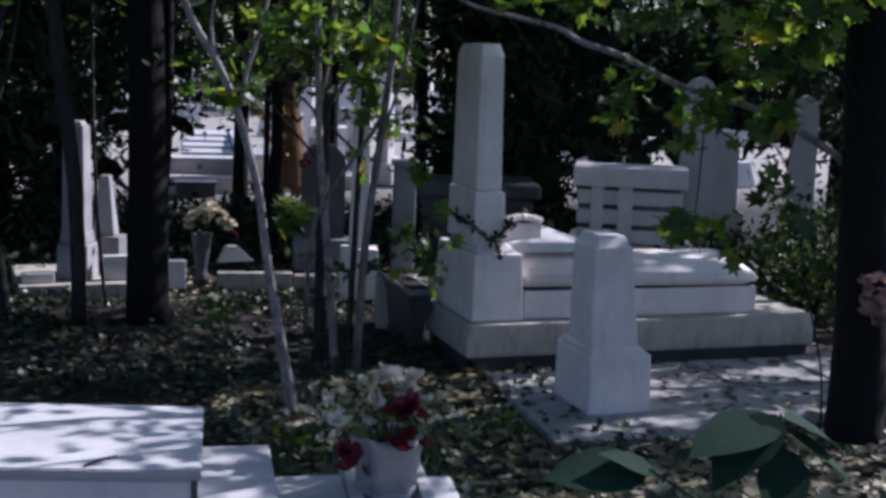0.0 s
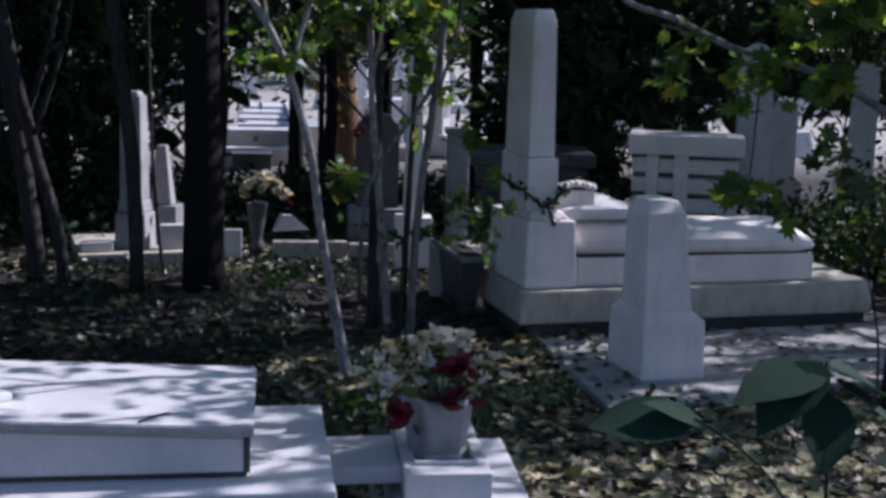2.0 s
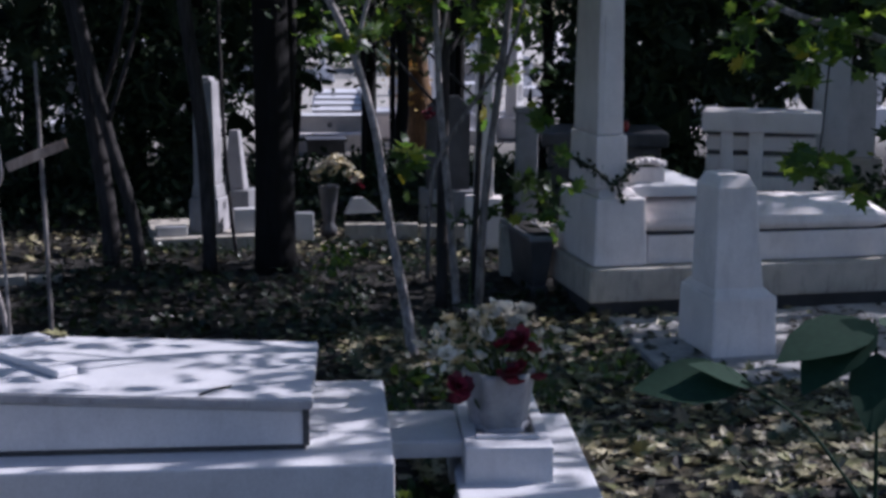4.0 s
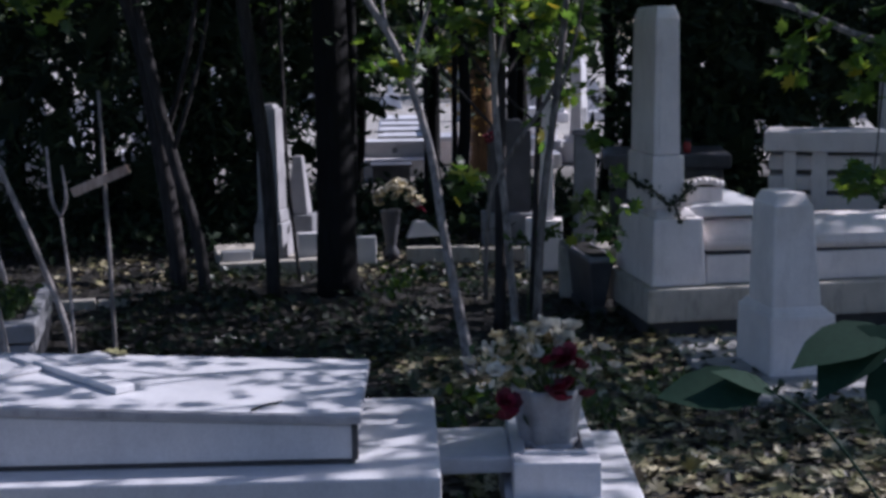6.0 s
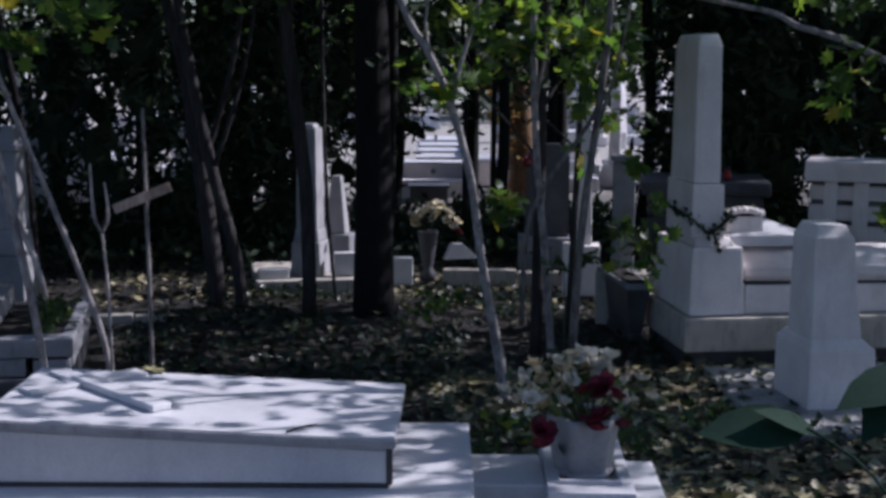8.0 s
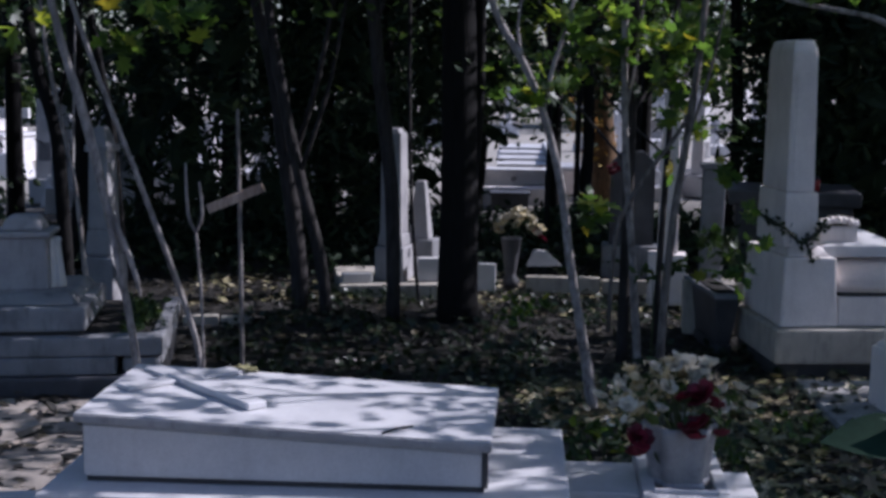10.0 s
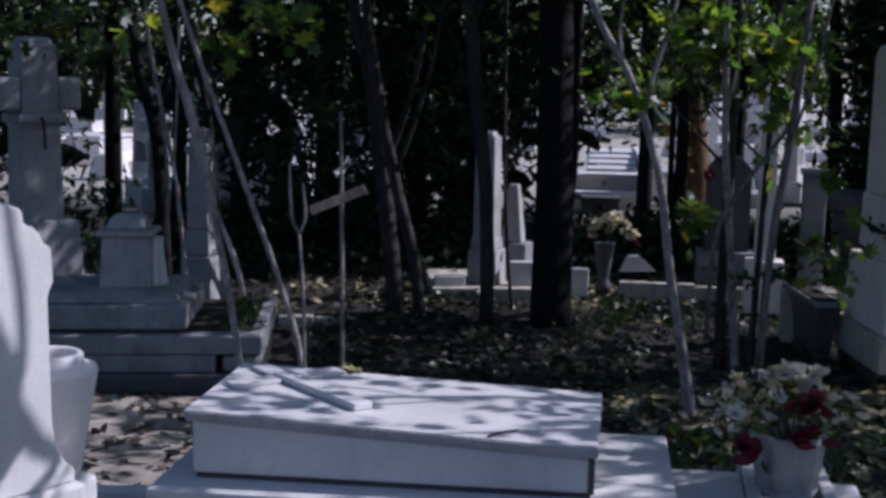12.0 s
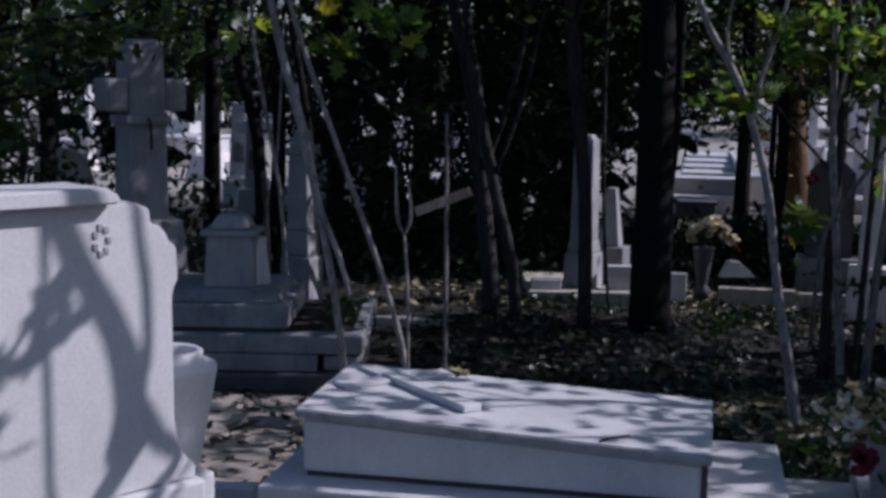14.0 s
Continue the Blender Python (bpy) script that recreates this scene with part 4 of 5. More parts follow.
# ---------------------------------------------------------------- wooden cross and flags of the old path
def make_wood_cross():
    c = thing("wooden_cross", "crooked old wooden cross with a slanting arm", "cross", (-1.055, 6.25, 0))
    z0 = gz(-1, 6.25) - 0.03
    part("post", tube([(0, 0, z0), (0.0, 0, 0.8), (-0.005, 0, 1.4), (-0.012, 0, 2.0)], [0.014, 0.013, 0.012, 0.009], 7), BARK_MID, c)
    bm = block(-0.18, 0.15, -0.032, -0.016, -0.026, 0.026, 0.004)
    bmesh.ops.rotate(bm, verts=bm.verts, cent=(0, 0, 0), matrix=Matrix.Rotation(radians(-22), 3, "Y"))
    bmesh.ops.translate(bm, verts=bm.verts, vec=(-0.01, 0, 1.52))
    part("arm", bm, OLD_WOOD, c, "slanting grey-brown board")


make_wood_cross()


def make_flags():
    p = tagged(new("path_paving"), "old brown flagstones strewn with yellow leaves", "pavement", kind="structure")
    rng = np.random.default_rng(14)
    for j in range(7):
        for i in range(5):
            x, y = -3.4 + i * 0.42 + rng.uniform(-0.06, 0.06), 4.7 + j * 0.40 + rng.uniform(-0.05, 0.05)
            w, h = rng.uniform(0.205, 0.235), rng.uniform(0.19, 0.22)
            bm = bmesh.new()
            n = 7
            z = gz(x, y) + 0.02 + rng.uniform(-0.01, 0.012)
            top = [bm.verts.new((x + w * math.cos(2 * math.pi * k / n) * rng.uniform(0.9, 1.25), y + h * math.sin(2 * math.pi * k / n) * rng.uniform(0.9, 1.2), z)) for k in range(n)]
            bot = [bm.verts.new((v.co.x * 1.0, v.co.y, z - 0.08)) for v in top]
            bm.faces.new(top)
            for k in range(n):
                bm.faces.new((bot[k], bot[(k + 1) % n], top[(k + 1) % n], top[k]))
            bmesh.ops.recalc_face_normals(bm, faces=bm.faces)
            part("flagstone", bm, FLAG, p)


make_flags()

# ---------------------------------------------------------------- trees
def tree(name, label, stem, radii, mat, limbs=(), crown=(), leaf=LEAF, size=0.09, shape="lobed", seed=1, sides=9):
    """stem: points of the trunk; limbs: (points, radii); crown: (centre, radii, leaves)."""
    t = thing(name, label, "tree", stem[0])
    o = Vector(stem[0])
    rel = lambda pts: [Vector(p) - o for p in pts]
    trunk = part("trunk", tube(rel(stem), radii, sides), mat, t)
    for pts, rr in limbs:
        part("branch", tube(rel(pts), rr, 6, steps=3), mat, trunk)
    rng = np.random.default_rng(seed)
    for centre, rad, n in crown:
        leaf_part("crown", t, cloud(Vector(centre) - o, rad, n, rng), size, leaf, shape, seed=seed + 7, flat=0.35)
    return t


def g0(x, y):
    return (x, y, gz(x, y) - 0.08)


tree("black_tree", "thick straight tree trunk nearly black in the shade", [g0(0.46, 10.5), (0.46, 10.5, 1.2), (0.45, 10.52, 3), (0.44, 10.6, 7)], [0.20, 0.17, 0.16, 0.12], BARK_SHADE_DARK,
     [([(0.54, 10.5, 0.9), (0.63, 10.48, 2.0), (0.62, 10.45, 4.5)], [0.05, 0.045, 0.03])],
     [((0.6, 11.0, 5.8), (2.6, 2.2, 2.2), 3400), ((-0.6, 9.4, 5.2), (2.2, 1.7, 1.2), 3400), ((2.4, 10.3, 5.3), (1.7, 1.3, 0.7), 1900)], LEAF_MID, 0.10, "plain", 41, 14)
tree("slender_tree", "slender leaning tree with smooth pale bark", [g0(1.16, 7.40), (1.07, 7.41, 0.45), (0.97, 7.42, 0.99), (0.90, 7.43, 1.5), (0.77, 7.45, 1.97), (0.64, 7.47, 2.28), (0.43, 7.5, 2.68), (0.2, 7.6, 3.6), (0.1, 7.8, 4.6)],
     [0.046, 0.034, 0.030, 0.027, 0.026, 0.025, 0.024, 0.018, 0.010], BARK_PALE,
     [([(0.77, 7.45, 1.97), (0.83, 7.44, 2.25), (0.95, 7.42, 2.68), (1.1, 7.4, 3.6)], [0.016, 0.015, 0.013, 0.008]),
      ([(0.66, 7.47, 2.24), (0.60, 7.46, 2.5), (0.66, 7.44, 2.9)], [0.012, 0.01, 0.007])],
     [((0.9, 7.6, 4.5), (1.7, 1.4, 0.9), 3000), ((0.72, 7.5, 2.12), (0.26, 0.2, 0.13), 26), ((1.05, 7.3, 2.45), (0.25, 0.2, 0.2), 24), ((1.12, 7.35, 1.15), (0.08, 0.08, 0.28), 22)], LEAF, 0.12, "lobed", 42)
tree("sapling", "straight sapling with a pale stem", [g0(1.73, 8.70), (1.66, 8.71, 0.8), (1.58, 8.73, 1.71), (1.55, 8.74, 2.75), (1.55, 8.8, 4.5)], [0.034, 0.031, 0.027, 0.025, 0.012], BARK_PALE,
     [([(1.57, 8.73, 1.9), (1.66, 8.7, 2.5), (1.7, 8.7, 3.2)], [0.014, 0.012, 0.008])],
     [((1.6, 9.0, 4.3), (1.2, 1.2, 0.9), 600), ((1.75, 8.8, 2.35), (0.35, 0.3, 0.35), 42), ((1.25, 8.9, 2.3), (0.35, 0.3, 0.25), 36)], LEAF, 0.12, "lobed", 43)
tree("sapling", "crooked grey sapling with a low side branch", [g0(1.81, 8.37), (1.83, 8.36, 0.5), (1.87, 8.35, 1.11), (1.97, 8.33, 1.95), (2.04, 8.31, 2.76), (2.1, 8.3, 4.4)], [0.036, 0.032, 0.030, 0.027, 0.024, 0.012], BARK_MID,
     [([(1.98, 8.33, 2.0), (1.89, 8.35, 1.80), (1.60, 8.42, 1.36), (1.47, 8.45, 1.02), (1.44, 8.46, 0.3)], [0.016, 0.018, 0.018, 0.017, 0.02]),
      ([(1.95, 8.33, 1.75), (2.08, 8.3, 2.2), (2.2, 8.3, 2.8)], [0.015, 0.013, 0.009])],
     [((2.1, 8.5, 4.2), (1.2, 1.2, 0.9), 450), ((2.02, 8.6, 2.25), (0.40, 0.35, 0.45), 46), ((2.33, 8.3, 1.42), (0.12, 0.2, 0.30), 18), ((2.3, 8.2, 0.85), (0.3, 0.3, 0.16), 14), ((1.75, 8.4, 2.6), (0.5, 0.4, 0.25), 40)], LEAF, 0.12, "lobed", 44)
for x, y, lean, r, s in ((1.64, 8.9, 0.02, 0.05, 61), (2.05, 9.6, 0.10, 0.03, 62)):
    tree("thin_tree", "thin dark stem rising among saplings", [g0(x, y), (x + lean * 0.5, y, 1.2), (x + lean, y, 2.6), (x + lean * 1.5, y, 4.5)], [r, r * 0.9, r * 0.8, r * 0.4], BARK_BROWN, [([(x + lean, y, 1.9), (x + 0.3, y + 0.3, 2.3), (x + 0.5, y + 0.5, 2.9)], [0.014, 0.011, 0.006]), ([(x + lean, y, 1.5), (x - 0.35, y + 0.5, 2.0), (x - 0.6, y + 0.8, 2.5)], [0.014, 0.011, 0.006])],
         [((x, y, 4.6), (1.0, 1.0, 0.8), 170), ((x - 0.6, y + 0.8, 2.3), (0.45, 0.4, 0.30), 46), ((x + 0.35, y + 0.4, 2.5), (0.5, 0.4, 0.35), 60), ((x + 0.5, y + 0.3, 1.8), (0.25, 0.3, 0.3), 22)], LEAF, 0.125, "lobed", s)
# leaning stems behind the white tomb
tree("leaning_sapling", "thin leaning sapling with pale bare stem", [g0(-1.24, 6.13), (-1.27, 6.13, 0.62), (-1.39, 6.12, 1.07), (-1.58, 6.09, 1.63), (-1.85, 6.05, 2.41), (-2.2, 6.0, 3.6)], [0.020, 0.018, 0.017, 0.015, 0.013, 0.008], BARK_PALE, [],
     [((-2.2, 6.1, 3.7), (0.9, 0.9, 0.7), 320)], LEAF, 0.12, "lobed", 45)
tree("leaning_sapling", "thin leaning sapling with mottled bark", [g0(-1.58, 6.09), (-1.61, 6.09, 0.63), (-1.70, 6.07, 1.25), (-1.83, 6.05, 1.9), (-2.0, 6.02, 2.59), (-2.15, 6.0, 3.8)], [0.020, 0.021, 0.022, 0.027, 0.020, 0.010], BARK_PALE,
     [([(-1.76, 6.06, 1.55), (-1.62, 6.04, 1.20), (-1.57, 6.04, 1.0)], [0.014, 0.016, 0.010])],
     [((-1.9, 6.2, 3.8), (0.9, 0.9, 0.7), 320), ((-1.65, 6.1, 2.47), (0.5, 0.4, 0.10), 38), ((-1.5, 6.3, 2.36), (0.2, 0.2, 0.12), 26)], LEAF, 0.12, "lobed", 46)
tree("forked_stem", "bare dead stem with a narrow fork", [g0(-1.24, 6.04), (-1.245, 6.04, 0.9), (-1.27, 6.03, 1.35)], [0.009, 0.009, 0.008], BARK_PALE,
     [([(-1.27, 6.03, 1.35), (-1.31, 6.03, 1.45), (-1.32, 6.03, 1.72)], [0.009, 0.010, 0.005]), ([(-1.27, 6.03, 1.35), (-1.235, 6.03, 1.45), (-1.25, 6.03, 1.62)], [0.009, 0.010, 0.005])], [], LEAF, 0.08, "plain", 47)
tree("bare_stem", "thin pale bare stem behind the grave", [(-2.46, 8.95, 0), (-2.53, 8.95, 1.02), (-2.58, 8.95, 1.46), (-2.68, 8.93, 2.0), (-2.75, 8.9, 2.5), (-2.8, 8.9, 3.4)], [0.02, 0.018, 0.016, 0.018, 0.014, 0.008], BARK_PALE, [([(-2.58, 8.95, 1.5), (-2.55, 8.94, 1.95), (-2.52, 8.93, 2.6)], [0.010, 0.009, 0.006])], [((-2.8, 9.0, 3.6), (0.8, 0.8, 0.5), 200)], LEAF_MID, 0.10, "lobed", 63)
tree("side_tree", "low-branched leafy tree beside the stone cross", [(-5.6, 8.0, 0.0), (-5.5, 8.0, 1.2), (-5.3, 7.95, 2.4), (-5.2, 7.9, 3.6)], [0.09, 0.08, 0.06, 0.02], BARK_SHADE_DARK,
     [([(-5.45, 8.0, 1.5), (-4.6, 7.6, 1.9), (-3.7, 7.3, 2.05)], [0.035, 0.025, 0.008]), ([(-5.35, 7.97, 2.0), (-4.4, 7.6, 2.4), (-3.2, 7.4, 2.6)], [0.03, 0.02, 0.008])],
     [((-3.95, 7.25, 1.98), (0.42, 0.35, 0.30), 210), ((-3.5, 7.35, 2.55), (0.55, 0.35, 0.22), 190), ((-5.0, 7.9, 3.4), (1.2, 1.0, 0.8), 500)], LEAF_MID, 0.10, "lobed", 64)
# dark stems further back
for pts, r, s in (([(-0.98, 10.97, 0), (-1.0, 10.97, 0.5), (-1.09, 10.97, 1.27), (-1.22, 10.96, 2.29), (-1.38, 10.94, 2.9), (-1.6, 10.9, 5)], 0.085, 71),
                  ([(-0.72, 10.7, 0), (-0.8, 10.7, 0.6), (-0.97, 10.7, 1.27), (-1.15, 10.7, 2.2), (-1.25, 10.7, 3), (-1.3, 10.7, 5)], 0.06, 72),
                  ([(-0.12, 10.4, 0), (-0.15, 10.4, 1.2), (-0.30, 10.4, 2.6), (-0.45, 10.4, 5)], 0.066, 73),
                  ([(0.14, 11.2, 0), (0.06, 11.2, 1.0), (0.03, 11.2, 2.6), (0.05, 11.2, 5)], 0.018, 74),
                  ([(-3.25, 11.6, 0), (-3.30, 11.6, 1.2), (-3.35, 11.6, 1.7), (-3.55, 11.6, 2.6), (-3.7, 11.6, 5)], 0.07, 75),
                  ([(-2.9, 12.6, 0), (-3.0, 12.6, 1.6), (-3.2, 12.6, 2.9), (-3.3, 12.6, 5)], 0.045, 76),
                  ([(3.0, 15.0, 0), (3.0, 15.0, 1.6), (3.05, 15, 3), (3.0, 15, 5)], 0.07, 77),
                  ([(1.75, 14.0, 0), (1.76, 14, 1.6), (1.72, 14, 3), (1.7, 14, 5)], 0.03, 78),
                  ([(2.2, 14.6, 0), (2.2, 14.6, 1.6), (2.25, 14.6, 3), (2.3, 14.6, 5)], 0.04, 79)):
    x, y, z = pts[-1]
    tree("dark_tree", "slim dark tree trunk in the shade of the wood", pts, [r, r * 0.95, r * 0.9, r * 0.85] + [r * 0.6] * (len(pts) - 4), BARK_BROWN if s < 75 else BARK_SHADE_DARK,
         [([pts[2], (pts[2][0] + 0.3, y - 0.2, pts[2][2] + 0.9), (pts[2][0] + 0.5, y - 0.3, pts[2][2] + 2.0)], [r * 0.35, r * 0.3, r * 0.15])],
         [((x, y, 4.3), (1.8, 1.5, 1.5), 900)], LEAF_MID, 0.10, "plain", s)
tree("rusty_tree", "old trunk with rusty orange dead foliage", [(3.75, 20.9, 0), (3.72, 20.9, 0.8), (3.65, 20.9, 1.6), (3.6, 20.9, 4)], [0.30, 0.23, 0.20, 0.10], BARK_ORANGE, [], [((3.55, 20.7, 1.5), (0.55, 0.35, 0.9), 260), ((3.65, 20.9, 4.2), (1.5, 1.5, 1.2), 500)], LEAF_RUST, 0.10, "plain", 91)
tree("dark_tree", "stout dark trunk with rough bark beside the path", [g0(4.52, 6.02), (4.50, 6.02, 0.8), (4.45, 6.03, 2.0), (4.40, 6.05, 3.0), (4.4, 6.1, 6)], [0.19, 0.165, 0.155, 0.15, 0.10], BARK_SHADE_DARK,
     [([(4.40, 6.03, 2.05), (4.2, 5.95, 2.3), (3.96, 5.9, 2.45), (3.73, 5.93, 2.7), (3.5, 6.0, 3.1)], [0.03, 0.026, 0.022, 0.018, 0.010])],
     [((4.6, 6.2, 5.0), (2.0, 1.8, 1.2), 650)], LEAF, 0.09, "lobed", 92, 14)
rng = np.random.default_rng(77)
sp = thing("leafy_branch", "long pale branch with green and yellowing leaves", "branch", (4.0, 6.2, 2.0))
part("bough", tube([Vector(p) - Vector((4.0, 6.2, 2.0)) for p in ((4.42, 6.25, 1.80), (4.25, 6.09, 1.855), (3.88, 6.13, 2.05), (3.67, 6.32, 2.15), (3.41, 6.58, 2.24), (3.13, 6.84, 2.41), (2.89, 6.94, 2.49), (2.78, 7.10, 2.58), (2.52, 7.31, 2.65), (2.31, 7.49, 2.72), (2.0, 7.7, 2.9))],
                   [0.030, 0.026, 0.024, 0.022, 0.022, 0.021, 0.021, 0.018, 0.016, 0.014, 0.008], 8), BARK_PALE, sp)
for c, rad, n, m in (((2.99, 6.3, 2.14), (0.16, 0.16, 0.18), 34, LEAF), ((3.32, 6.1, 2.06), (0.24, 0.2, 0.22), 62, LEAF), ((3.65, 5.9, 2.50), (0.46, 0.3, 0.24), 150, LEAF), ((3.72, 6.0, 2.2), (0.25, 0.2, 0.2), 50, LEAF), ((3.25, 6.0, 1.42), (0.26, 0.2, 0.06), 34, LEAF),
                     ((3.50, 5.95, 1.24), (0.05, 0.05, 0.07), 6, LEAF), ((2.75, 7.2, 2.75), (0.35, 0.3, 0.10), 40, LEAF), ((3.15, 6.3, 2.66), (0.40, 0.3, 0.13), 70, LEAF_MID), ((4.0, 5.9, 2.85), (0.4, 0.3, 0.15), 60, LEAF), ((3.95, 6.15, 1.65), (0.16, 0.2, 0.25), 36, LEAF_MID)):
    leaf_part("leaves", sp, cloud(Vector(c) - Vector((4.0, 6.2, 2.0)), rad, n, rng, max(4, n // 9)), 0.12, m, "lobed", seed=int(c[0] * 100), flat=0.4)
for pts in ([(3.55, 6.42, 2.2), (3.40, 6.2, 1.95), (3.30, 6.05, 1.6), (3.25, 6.0, 1.38)], [(3.95, 6.07, 2.0), (3.95, 6.12, 1.8), (3.95, 6.15, 1.55)], [(3.13, 6.84, 2.41), (3.05, 6.5, 2.25), (2.99, 6.3, 2.0)]):
    part("twig", tube([Vector(p) - Vector((4.0, 6.2, 2.0)) for p in pts], [0.008, 0.006, 0.005, 0.003][:len(pts)], 5, steps=3), BARK_BROWN, sp)
pf = thing("trunk_flowers", "faded pink artificial flowers tied to the dark trunk", "flowers", (4.42, 5.79, 0.97))
for i in range(19):
    bloom("pink_flower", pf, (rng.uniform(-0.09, 0.06), rng.uniform(-0.03, 0.02), rng.uniform(-0.15, 0.16)), 0.066, PETAL_PINK, 900 + i, 12)
pl = thing("thin_shoot", "thin bare shoot by the path", "plant")
part("stem", tube([(4.25, 6.0, 0.05), (4.22, 6.0, 0.5), (4.1, 6.02, 0.95), (4.02, 6.04, 1.2)], [0.008, 0.007, 0.006, 0.004], 5), BARK_BROWN, pl)
# broad leaves close to the lens
nl = thing("broad_leaf_shrub", "out-of-focus shrub with broad dark green leaves", "shrub", (1.07, 1.30, 0.47))
part("stem", tube([(0.02, 0.26, -0.15), (0.0, 0.28, 0.5), (-0.02, 0.28, 0.95), (-0.04, 0.28, 1.17)], [0.006, 0.005, 0.004, 0.003], 6), BROAD, nl)
part("stem", tube([(0.0, 0.28, 0.72), (-0.10, 0.42, 0.90), (-0.20, 0.54, 0.975)], [0.004, 0.0035, 0.003], 6), BROAD, nl)
for i, (at, tilt, roll, turn, size) in enumerate((((-0.04, 0.28, 1.16), -10, -16, 96, 0.22), ((-0.05, 0.28, 1.17), -30, -12, 112, 0.21), ((-0.03, 0.28, 1.16), -24, 14, -84, 0.17), ((-0.02, 0.28, 1.13), -34, 6, -110, 0.17),
                                                   ((-0.20, 0.54, 0.97), -5, -30, 88, 0.24), ((-0.18, 0.53, 0.96), 24, -10, 66, 0.13), ((-0.03, 0.27, 1.10), -40, -8, 150, 0.17))):
    me = leaves("broad_leaf", [(0, 0, 0)], size, "broad", 1.0, 40 + i, 0.1, (0, 6, 0))
    me.materials.append(BROAD)
    for p in me.polygons:
        p.use_smooth = True
    ob = part("broad_leaf", me, BROAD, nl)
    ob.matrix_basis = pose(*at, tilt, roll, turn)



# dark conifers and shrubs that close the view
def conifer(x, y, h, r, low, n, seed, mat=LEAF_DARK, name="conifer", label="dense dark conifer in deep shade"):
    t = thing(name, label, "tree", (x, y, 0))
    part("trunk", tube([(0, 0, -0.05), (0.02, 0, h * 0.4), (0, 0.03, h * 0.95)], [0.13, 0.10, 0.02], 8), BARK_SHADE_DARK, t)
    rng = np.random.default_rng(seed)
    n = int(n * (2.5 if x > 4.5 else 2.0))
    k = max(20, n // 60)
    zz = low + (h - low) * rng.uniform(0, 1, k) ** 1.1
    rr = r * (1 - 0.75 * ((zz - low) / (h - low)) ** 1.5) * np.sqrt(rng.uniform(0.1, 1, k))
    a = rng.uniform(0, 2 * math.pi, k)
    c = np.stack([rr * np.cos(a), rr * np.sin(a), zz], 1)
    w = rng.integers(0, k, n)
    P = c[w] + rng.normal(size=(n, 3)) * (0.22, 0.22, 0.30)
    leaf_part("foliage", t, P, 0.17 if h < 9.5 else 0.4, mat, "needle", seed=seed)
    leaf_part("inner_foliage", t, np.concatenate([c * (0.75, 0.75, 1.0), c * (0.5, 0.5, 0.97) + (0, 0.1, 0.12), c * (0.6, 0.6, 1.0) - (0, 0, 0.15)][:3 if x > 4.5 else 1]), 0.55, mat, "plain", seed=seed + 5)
    return t


seed = 300
for x, y, h, r, low, n in ((-2.0, 14.6, 8, 1.3, 0.2, 2600), (-0.9, 15.4, 8, 1.4, 0.1, 2800), (-0.15, 15.0, 9, 1.1, 0.1, 2400), (1.0, 16.2, 7, 0.9, 1.5, 1500), (-3.2, 15.6, 8, 1.2, 1.5, 1700),
                           (5.35, 15.2, 8, 0.95, 0.3, 2400), (5.9, 15.6, 9, 1.4, 0.3, 2800), (7.3, 16.2, 8, 1.4, 1.0, 2400), (9.0, 16.0, 8, 1.6, 1.5, 2200), (10.8, 15.4, 8, 1.6, 1.2, 2000),
                           (-5.2, 17.0, 8, 1.5, 1.9, 1900), (-7.0, 15.6, 8, 1.7, 0.6, 2400), (-8.8, 14.6, 8, 1.7, 0.4, 2200), (2.4, 18.0, 8, 1.2, 1.75, 1500), (3.6, 17.4, 8, 1.0, 1.9, 1300), (-1.4, 19.5, 9, 1.6, 0.3, 1800), (-0.1, 20.0, 9, 1.5, 0.5, 1800)):
    conifer(x, y, h, r, low, n, seed)
    seed += 1
# broadleaf woods with raised crowns
for x, y, z, rx, n, m in ((-5.5, 11.5, 3.7, 2.0, 1500, LEAF_MID), (-7.5, 10.5, 3.0, 2.0, 1500, LEAF_MID), (2.3, 15.0, 4.0, 1.8, 2000, LEAF), (4.3, 15.4, 4.4, 1.5, 1500, LEAF), (9.2, 12.6, 3.8, 2.0, 1500, LEAF_MID), (9.5, 11.0, 3.2, 2.0, 1300, LEAF_MID), (-3.6, 13.5, 4.2, 2.0, 1300, LEAF_MID), (6.8, 7.0, 4.4, 2.0, 800, LEAF), (1.2, 17.5, 4.4, 2.2, 1100, LEAF)):
    tree("wood_tree", "leafy wood tree with a raised crown", [(x, y, -0.05), (x + 0.1, y, 1.5), (x, y, 3.2), (x, y, z + 1)], [0.09, 0.08, 0.07, 0.03], BARK_SHADE_DARK, [],
         [((x, y, z), (rx, rx * 0.8, 1.25), n)], m, 0.095, "lobed", seed, 8)
    seed += 1
